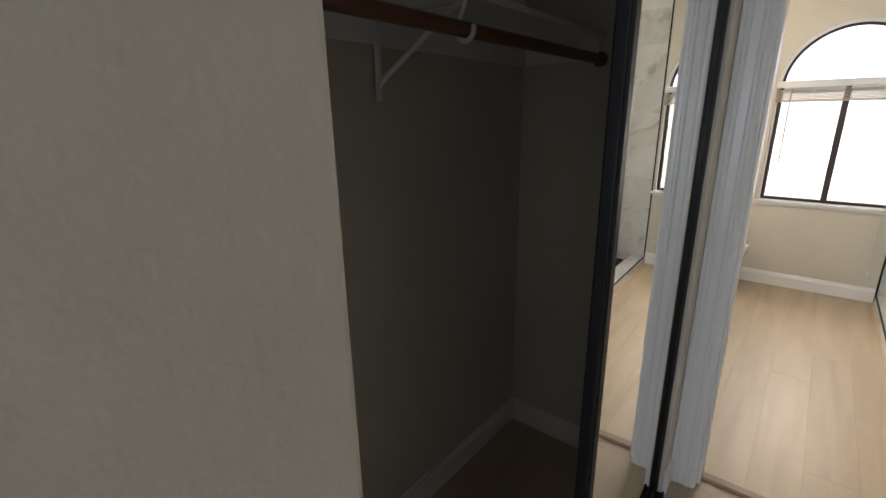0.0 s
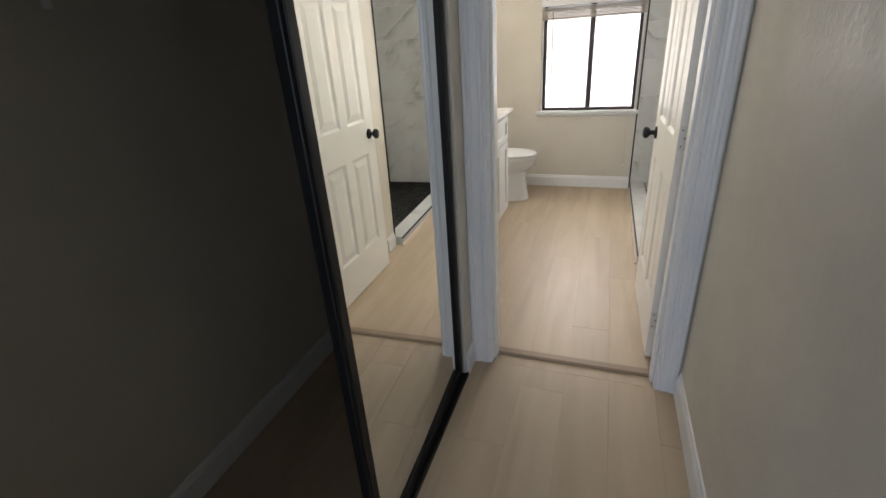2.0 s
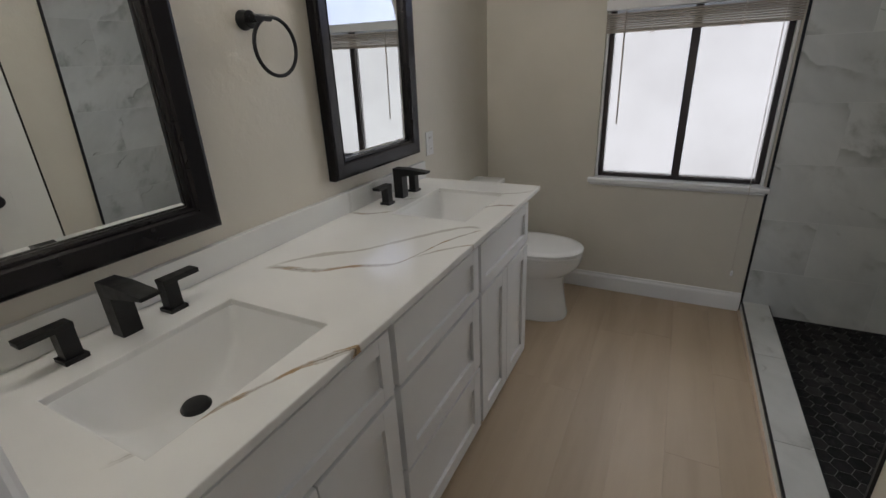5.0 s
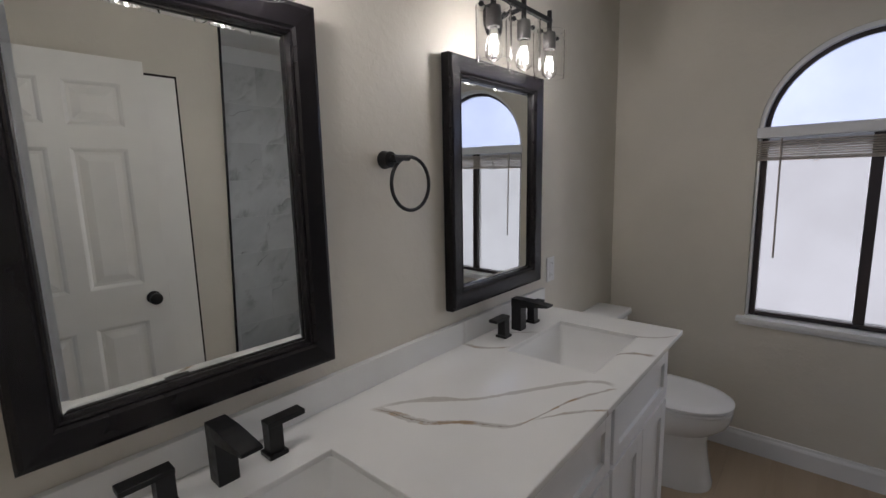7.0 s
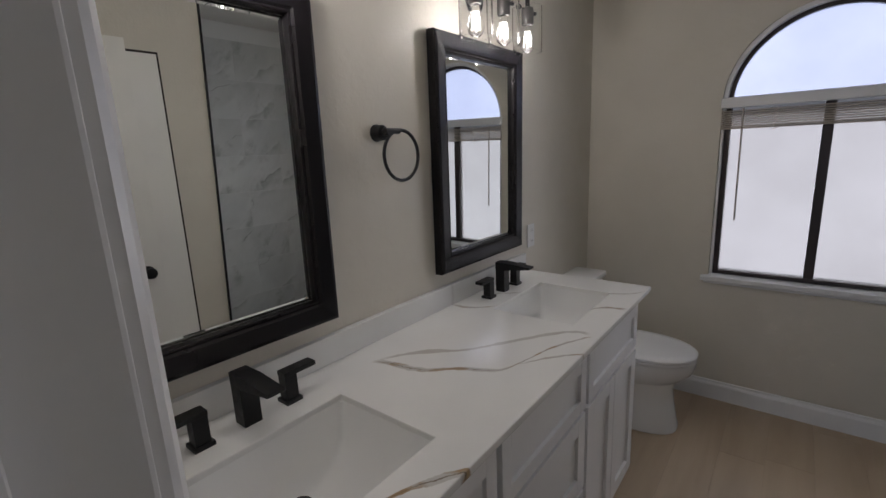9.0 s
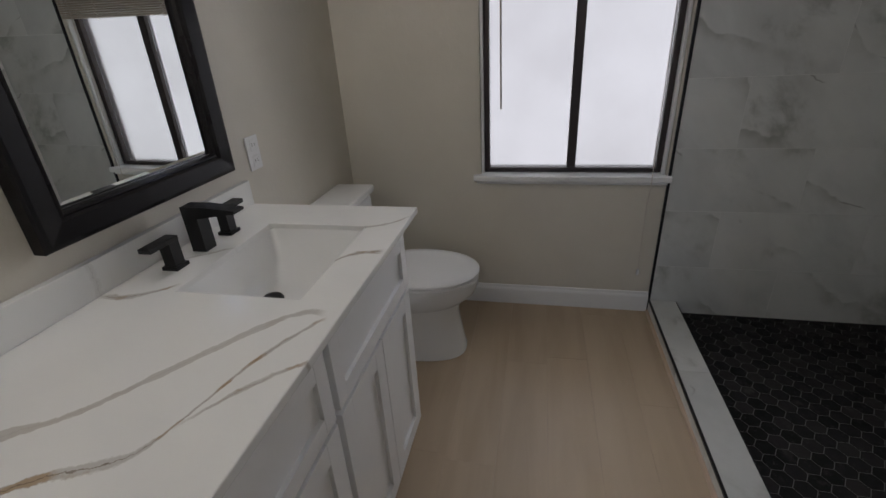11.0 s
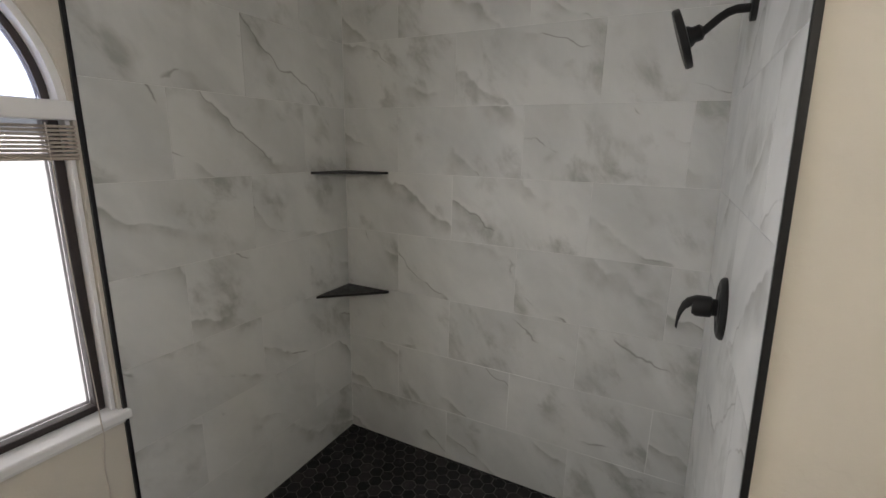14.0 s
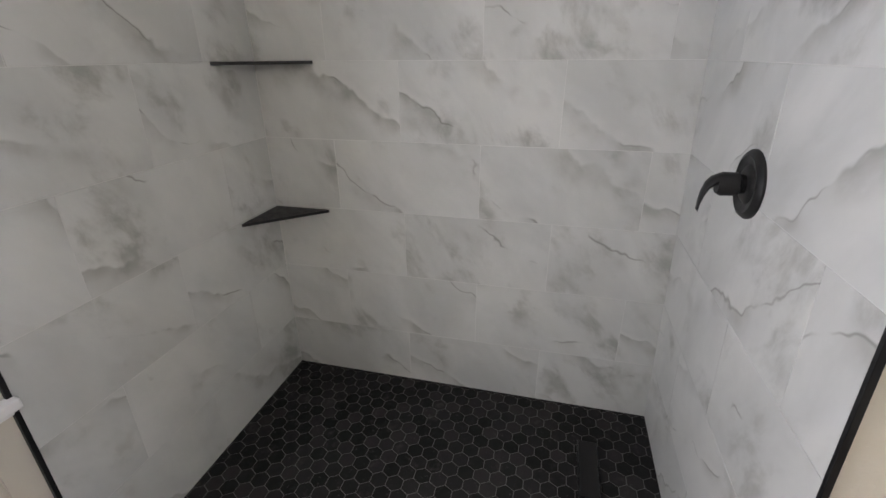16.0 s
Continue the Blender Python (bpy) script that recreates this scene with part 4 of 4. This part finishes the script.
part("seat", ovals([(0.399, 0.24, 0.726, 0.184, 2.2), (0.402, 0.235, 0.730, 0.187, 2.2), (0.412, 0.235, 0.730, 0.187, 2.2), (0.415, 0.24, 0.726, 0.184, 2.2)]), PLASTIC, toi, "white plastic seat", True)
part("lid", ovals([(0.418, 0.235, 0.730, 0.186, 2.2), (0.421, 0.23, 0.734, 0.189, 2.2), (0.430, 0.23, 0.733, 0.188, 2.2), (0.437, 0.245, 0.722, 0.178, 2.2), (0.440, 0.28, 0.68, 0.14, 2.2)]), PLASTIC, toi, "white closed plastic lid", True)
for s in (-1, 1):
    part("hinge", box((0.205, s * 0.07 - 0.02, 0.399), (0.25, s * 0.07 + 0.02, 0.432), 0.006), PLASTIC, toi)
tank = part("tank", box((0.012, -0.215, 0.385), (0.185, 0.215, 0.715), 0.022, seg=4), PORCELAIN, toi, "", True)
part("tank_lid", box((0.006, -0.228, 0.716), (0.198, 0.228, 0.752), 0.010, seg=3), PORCELAIN, toi, "", True)
part("flush_lever", rod((0.195, -0.16, 0.665), (0.200, -0.10, 0.655), 0.006, 10), PLASTIC, tank)
part("tank_foot", box((0.03, -0.10, 0.36), (0.20, 0.10, 0.388), 0.008), PORCELAIN, toi)

# ceiling vent
ve = thing("ceiling_vent", (-0.41, 4.34, CEIL), "white square ceiling exhaust vent", "ceiling vent")
part("frame", box((-0.14, -0.13, -0.012), (0.14, 0.13, 0.0), 0.004), PLASTIC, ve)
for k in range(9):
    part("slat", box((-0.115, -0.104 + 0.0245 * k, -0.018), (0.115, -0.092 + 0.0245 * k, -0.0125), 0.001), PLASTIC, ve)

# ---- bathroom door ----
DW, DH, DT = 0.690, 2.015, 0.035
door = thing("door", (0.518, 1.963, 0.012), "white six-panel wooden door standing open", "door", turn=91.3)
# local: x along the door, y across (room side is +y), z up
bm = bmesh.new()
xs = [0, 0.100, 0.310, 0.382, 0.592, DW]
zs = [0, 0.235, 0.800, 0.985, 1.620, 1.715, 1.905, DH]
ya, yb = -DT, 0.0
for side_y in (ya, yb):
    sgn = -1 if side_y == ya else 1
    for i in range(5):
        for j in range(7):
            cell = (xs[i], xs[i + 1], zs[j], zs[j + 1])
            if i in (1, 3) and j in (1, 3, 5):
                levels = [(0, 0), (0.008, -0.004), (0.016, -0.010), (0.028, -0.010), (0.058, -0.003)]
                loops = []
                for ins, dep in levels:
                    a0, a1, c0, c1 = cell[0] + ins, cell[1] - ins, cell[2] + ins, cell[3] - ins
                    loops.append([bm.verts.new((px, side_y + sgn * dep, pz)) for px, pz in ((a0, c0), (a1, c0), (a1, c1), (a0, c1))])
                for lo_, hi_ in zip(loops, loops[1:]):
                    for k in range(4):
                        bm.faces.new((lo_[k], lo_[(k + 1) % 4], hi_[(k + 1) % 4], hi_[k]))
                bm.faces.new(loops[-1])
            else:
                bm.faces.new([bm.verts.new((px, side_y, pz)) for px, pz in ((cell[0], cell[2]), (cell[1], cell[2]), (cell[1], cell[3]), (cell[0], cell[3]))])
for (p, q) in (((0, 0), (DW, 0)), ((DW, 0), (DW, DH)), ((DW, DH), (0, DH)), ((0, DH), (0, 0))):
    bm.faces.new([bm.verts.new((c[0], yy_, c[1])) for c, yy_ in ((p, ya), (q, ya), (q, yb), (p, yb))])
bmesh.ops.remove_doubles(bm, verts=bm.verts, dist=1e-5)
part("leaf", bm, DOOR_PAINT, door)
for s, y in ((1, 0.0), (-1, -DT)):
    kn = part("knob", lathe([(0.031, 0), (0.031, 0.004), (0.027, 0.008), (0.012, 0.011), (0.0105, 0.026), (0.016, 0.031), (0.026, 0.038), (0.029, 0.048), (0.026, 0.058), (0.016, 0.063), (0.004, 0.064)], (0.622, y, 0.908), (0, s, 0), 32), BLACK, door, "black round door knob", True)
part("latch", box((DW - 0.0005, -0.029, 0.87), (DW + 0.002, -0.006, 0.955), 0.0005), BLACK, door, "black latch plate")
for z in (0.20, 1.0, 1.80):
    hi2 = part("hinge", box((-0.003, -0.034, z - 0.045), (-0.0002, -0.001, z + 0.045), 0.0004), STEEL, door, "white painted butt hinge")
    part("barrel", rod((-0.008, -DT - 0.003, z - 0.046), (-0.008, -DT - 0.003, z + 0.046), 0.006, 14), STEEL, hi2, "", True)
    part("jamb_leaf", box((-0.026, -DT - 0.006, z - 0.045), (-0.012, -DT - 0.003, z + 0.045), 0.0004), STEEL, hi2)
    for j in (-0.03, 0.0, 0.03):
        part("screw", rod((-0.0045, -0.012 - 0.010 * (j == 0), z + j), (-0.0028, -0.012 - 0.010 * (j == 0), z + j), 0.0035, 8), SCREW, hi2)

# slab door in the side wall, seen past the open door
slab_door = thing("closet_slab_door", (SIDE, 2.12, 0.0), "plain white slab door with dark strips for its shaded gap", "door")
part("leaf", box((-0.0030, 0.0, 0.012), (-0.001, 0.688, 1.985)), DOOR_PAINT, slab_door)
# flat strips on the wall, coloured as the shade between leaf and frame
part("gap_shade_side", box((-0.0020, 0.6885, 0.0), (-0.0008, 0.697, 1.996)), GAP_SHADE, slab_door, "dark strip for the shaded gap at the door edge")
part("gap_shade_top", box((-0.0020, 0.0, 1.9855), (-0.0008, 0.688, 1.996)), GAP_SHADE, slab_door)

# ---- closet ----
for name, xf, y0, y1, label in (("front", -0.2594, 0.768, 1.638, "mirrored sliding closet door in a black metal frame"), ("rear", -0.3010, 0.935, 1.640, "rear mirrored sliding closet door in a black frame")):
    sd = thing("sliding_mirror_door", (xf, y0, 0.018), label, "closet door", "sliding closet doors", turn=1.2)
    w, h = y1 - y0, OPEN_TOP - 0.04
    st = 0.046
    for a, e in ((0, st), (w - st, w)):
        o = box((-0.014, a, 0), (0.012, e, h), 0.004)
        box((0.010, a + 0.010, 0.01), (0.016, e - 0.010, h - 0.01), 0.002, o)
        part("stile", o, FRAME_BLACK, sd)
    part("bottom_rail", box((-0.013, st - 0.001, 0), (0.011, w - st + 0.001, 0.045), 0.003), FRAME_BLACK, sd)
    part("top_rail", box((-0.013, st - 0.001, h - 0.035), (0.011, w - st + 0.001, h), 0.003), FRAME_BLACK, sd)
    part("mirror_glass", box((-0.003, st - 0.004, 0.041), (0.002, w - st + 0.004, h - 0.031)), MIRROR, sd, "clear mirror glass")
    part("backing", box((-0.010, st - 0.004, 0.041), (-0.0045, w - st + 0.004, h - 0.031)), material("grey_backing_board", (0.22, 0.2, 0.18), 0.8), sd)
trk = thing("closet_track", (0, 0, 0), "black metal sliding door tracks at the closet opening", "door track")
bm = box((-0.335, OPEN_Y0 + 0.001, 0.0), (-0.238, OPEN_Y1 - 0.001, 0.006), 0.001)
for x in (-0.336, -0.291, -0.246):
    box((x, OPEN_Y0 + 0.001, 0.004), (x + 0.006, OPEN_Y1 - 0.001, 0.016), 0.001, bm)
part("floor_track", bm, FRAME_BLACK, trk)
bm = box((-0.336, OPEN_Y0 + 0.001, OPEN_TOP - 0.012), (-0.238, OPEN_Y1 - 0.001, OPEN_TOP - 0.001), 0.001)
box((-0.242, OPEN_Y0 + 0.001, OPEN_TOP - 0.045), (-0.238, OPEN_Y1 - 0.001, OPEN_TOP - 0.010), 0.001, bm)
part("head_track", bm, BLACK, trk)
shelf = thing("closet_shelf", (0, 0, 1.70), "white painted closet shelf on a wall cleat", "shelf")
part("board", box((CLOSET_X + 0.001, CLOSET_Y0 + 0.001, 0.018), (-0.640, CLOSET_Y1 - 0.001, 0.036), 0.002), TRIM, shelf)
part("cleat", box((CLOSET_X + 0.001, CLOSET_Y0 + 0.001, -0.05), (CLOSET_X + 0.018, CLOSET_Y1 - 0.001, 0.017), 0.002), TRIM, shelf)
part("cleat", box((CLOSET_X + 0.019, CLOSET_Y1 - 0.018, -0.05), (-0.66, CLOSET_Y1 - 0.001, 0.017), 0.002), TRIM, shelf)
crod = thing("closet_rod", (-0.655, 0, 1.652), "dark red-brown wooden closet hanging rod", "closet rod")
part("pole", rod((0, CLOSET_Y0 + 0.001, 0), (0, CLOSET_Y1 - 0.001, 0), 0.017, 24), ROD, crod, "", True)
part("end_cup", rod((0, CLOSET_Y1 - 0.012, 0), (0, CLOSET_Y1 - 0.0005, 0), 0.026, 24), ROD, crod, "", True)
brk = thing("shelf_bracket", (CLOSET_X, 0.885, 1.717), "white metal shelf bracket with a rod hook", "shelf bracket")
part("wall_leg", box((0.0185, -0.011, -0.21), (0.0225, 0.011, 0.0), 0.001), PLASTIC, brk)
part("shelf_leg", box((0.0185, -0.011, -0.005), (0.33, 0.011, -0.0005), 0.001), PLASTIC, brk)
part("brace", tube([(0.022, 0, -0.175), (0.05, 0, -0.15), (0.27, 0, -0.02), (0.30, 0, -0.006)], 0.007, 10), PLASTIC, brk)
part("rod_hook", tube([(0.317, 0, -0.004)] + [(0.317 + 0.024 * math.cos(a), 0, -0.065 + 0.024 * math.sin(a)) for a in np.linspace(math.pi * 0.75, math.pi * 2.1, 14)], 0.006, 10), PLASTIC, brk)

# ---- tiles and planks ----


def slab(sx, sy, sz, bevel):
    """A tile: a box whose upper edges are eased, centred, top at z = 0."""
    h = [(-sx / 2, -sy / 2), (sx / 2, -sy / 2), (sx / 2, sy / 2), (-sx / 2, sy / 2)]
    i = [(x - math.copysign(bevel, x), y - math.copysign(bevel, y)) for x, y in h]
    v = [(x, y, -sz) for x, y in h] + [(x, y, -bevel) for x, y in h] + [(x, y, 0) for x, y in i]
    f = [(8, 9, 10, 11)]
    for k in range(4):
        q = (k + 1) % 4
        f += [(k, q, 4 + q, 4 + k), (4 + k, 4 + q, 8 + q, 8 + k)]
    return v, f


cache = {}


def piece(name, sx, sy, sz, bevel, mat, parent, m):
    key = (name, round(sx, 3), round(sy, 3))
    if key not in cache:
        data = bpy.data.meshes.new(name)
        data.from_pydata(*slab(sx, sy, sz, bevel)[:1], [], slab(sx, sy, sz, bevel)[1])
        data.materials.append(mat)
        data.update()
        cache[key] = data
    ob = new(name, cache[key])
    ob.parent = parent
    ob.matrix_local = m
    return ob


TH, TW, TZ = 0.2975, 0.608, 0.272
GAPW = 0.0018


def tile_wall(parent, length, odd, even, to_wall):
    """Running-bond tiles over a wall: u from 0 to length, joints through odd or even, rows up to the ceiling."""
    bounds = [0.0, TZ] + [TZ + TH * k for k in range(1, 8)]
    for row, (z0, z1) in enumerate(zip(bounds, bounds[1:])):
        z1 = min(z1, CEIL - 0.002)
        if z1 - z0 < 0.02:
            continue
        start = odd if row % 2 else even
        u = start - TW * math.ceil(start / TW)
        while u < length:
            a, e = max(u, 0.0), min(u + TW, length)
            if e - a > 0.015:
                m = to_wall @ Matrix.Translation(((a + e) / 2, (z0 + z1) / 2, random.uniform(-0.0004, 0.0)))
                piece("tile", e - a - GAPW, z1 - z0 - GAPW, 0.008, 0.0008, TILE, parent, m)
            u += TW


# window wall: u along x, facing -y
m = Matrix(((1, 0, 0, 0.531), (0, 0, -1, FAR - 0.009), (0, 1, 0, 0), (0, 0, 0, 1)))
tile_wall(wall_north, BACK - 0.009 - 0.531, 0.775 - 0.531, 1.084 - 0.531, m)
part("grout_bed", box((0.5315, FAR - 0.0076, 0), (BACK - 0.0005, FAR - 0.0005, CEIL - 0.002)), GROUT, wall_north)
part("grout_bed", box((BACK - 0.0076, 2.96, 0), (BACK - 0.0005, FAR - 0.0005, CEIL - 0.002)), GROUT, wall_shower_back)
# rear wall: u along -y, facing -x
m = Matrix(((0, 0, -1, BACK - 0.009), (-1, 0, 0, FAR - 0.009), (0, 1, 0, 0), (0, 0, 0, 1)))
tile_wall(wall_shower_back, FAR - 0.009 - 2.965, FAR - 4.355, FAR - 4.065, m)
# side wall: u along local -x, facing local y
m = Matrix(((-1, 0, 0, 1.115), (0, 0, 1, 0.0), (0, 1, 0, 0), (0, 0, 0, 1)))
tile_wall(wall_shower_side, 1.115 - 0.006, 0.335, 0.64, m)

# oak planks, running along y
PW, PL = 0.182, 1.22


def plank_field(x0, x1, y0, y1, seed):
    rng = random.Random(seed)
    x = math.floor(x0 / PW) * PW
    while x < x1:
        a, e = max(x, x0), min(x + PW, x1)
        y = y0 - rng.uniform(0.1, PL - 0.1)
        while y < y1:
            c, d_ = max(y, y0), min(y + PL, y1)
            if e - a > 0.01 and d_ - c > 0.01:
                piece("plank", e - a - 0.0004, d_ - c - 0.0004, 0.006, 0.0004, OAK, floor, Matrix.Translation(((a + e) / 2, (c + d_) / 2, 0.0)))
            y += PL
        x += PW


plank_field(LEFT, 0.524, BATH_Y, FAR, 3)
plank_field(0.524, SIDE, BATH_Y, 3.03, 4)
plank_field(DOOR_L, DOOR_R, HALL_Y, BATH_Y, 5)
plank_field(HALL_L - 0.1, HALL_R, ROOM_Y0, HALL_Y, 6)
plank_field(CLOSET_X, HALL_L - 0.1, CLOSET_Y0, CLOSET_Y1, 7)
plank_field(ROOM_X0, HALL_L - 0.1, ROOM_Y0, -0.02, 8)

# hexagon mosaic: flats across y
HP = 0.0628
R = HP / math.sqrt(3) - 0.0013
hexv = [(R * math.cos(math.pi / 3 * k), R * math.sin(math.pi / 3 * k)) for k in range(6)]
verts = [(x, y, -0.004) for x, y in hexv] + [(x, y, 0.0006) for x, y in hexv] + [(x * 0.975, y * 0.975, 0.0012) for x, y in hexv]
faces = [tuple(range(12, 18))]
for k in range(6):
    q = (k + 1) % 6
    faces += [(k, q, 6 + q, 6 + k), (6 + k, 6 + q, 12 + q, 12 + k)]
hex_mesh = bpy.data.meshes.new("hexagon_tile")
hex_mesh.from_pydata(verts, [], faces)
hex_mesh.materials.append(HEX)
spots = []
i = 0
x = 0.648
while x < BACK + 0.02:
    y = 2.93 + (HP / 2 if i % 2 else 0.0)
    while y < FAR + 0.02:
        spots.append((x, y))
        y += HP
    x += HP * math.sqrt(3) / 2
    i += 1
near = sorted(spots, key=lambda s_: (s_[0] - 0.66))[:290]
for x, y in near:
    ob = new("hexagon_tile", hex_mesh)
    ob.parent = pan
    ob.location = (x, y, 0)
rest = [s_ for s_ in spots if s_ not in set(near)]
av, af = [], []
for x, y in rest:
    k = len(av)
    av += [(x + vx, y + vy, vz) for vx, vy, vz in verts]
    af += [tuple(k + j for j in f) for f in faces]
data = bpy.data.meshes.new("hexagon_tiles")
data.from_pydata(av, [], af)
data.materials.append(HEX)
ob = new("hexagon_tiles", data)
ob.parent = pan
tagged(ob, "black slate hexagon mosaic tiles", kind="stuff")
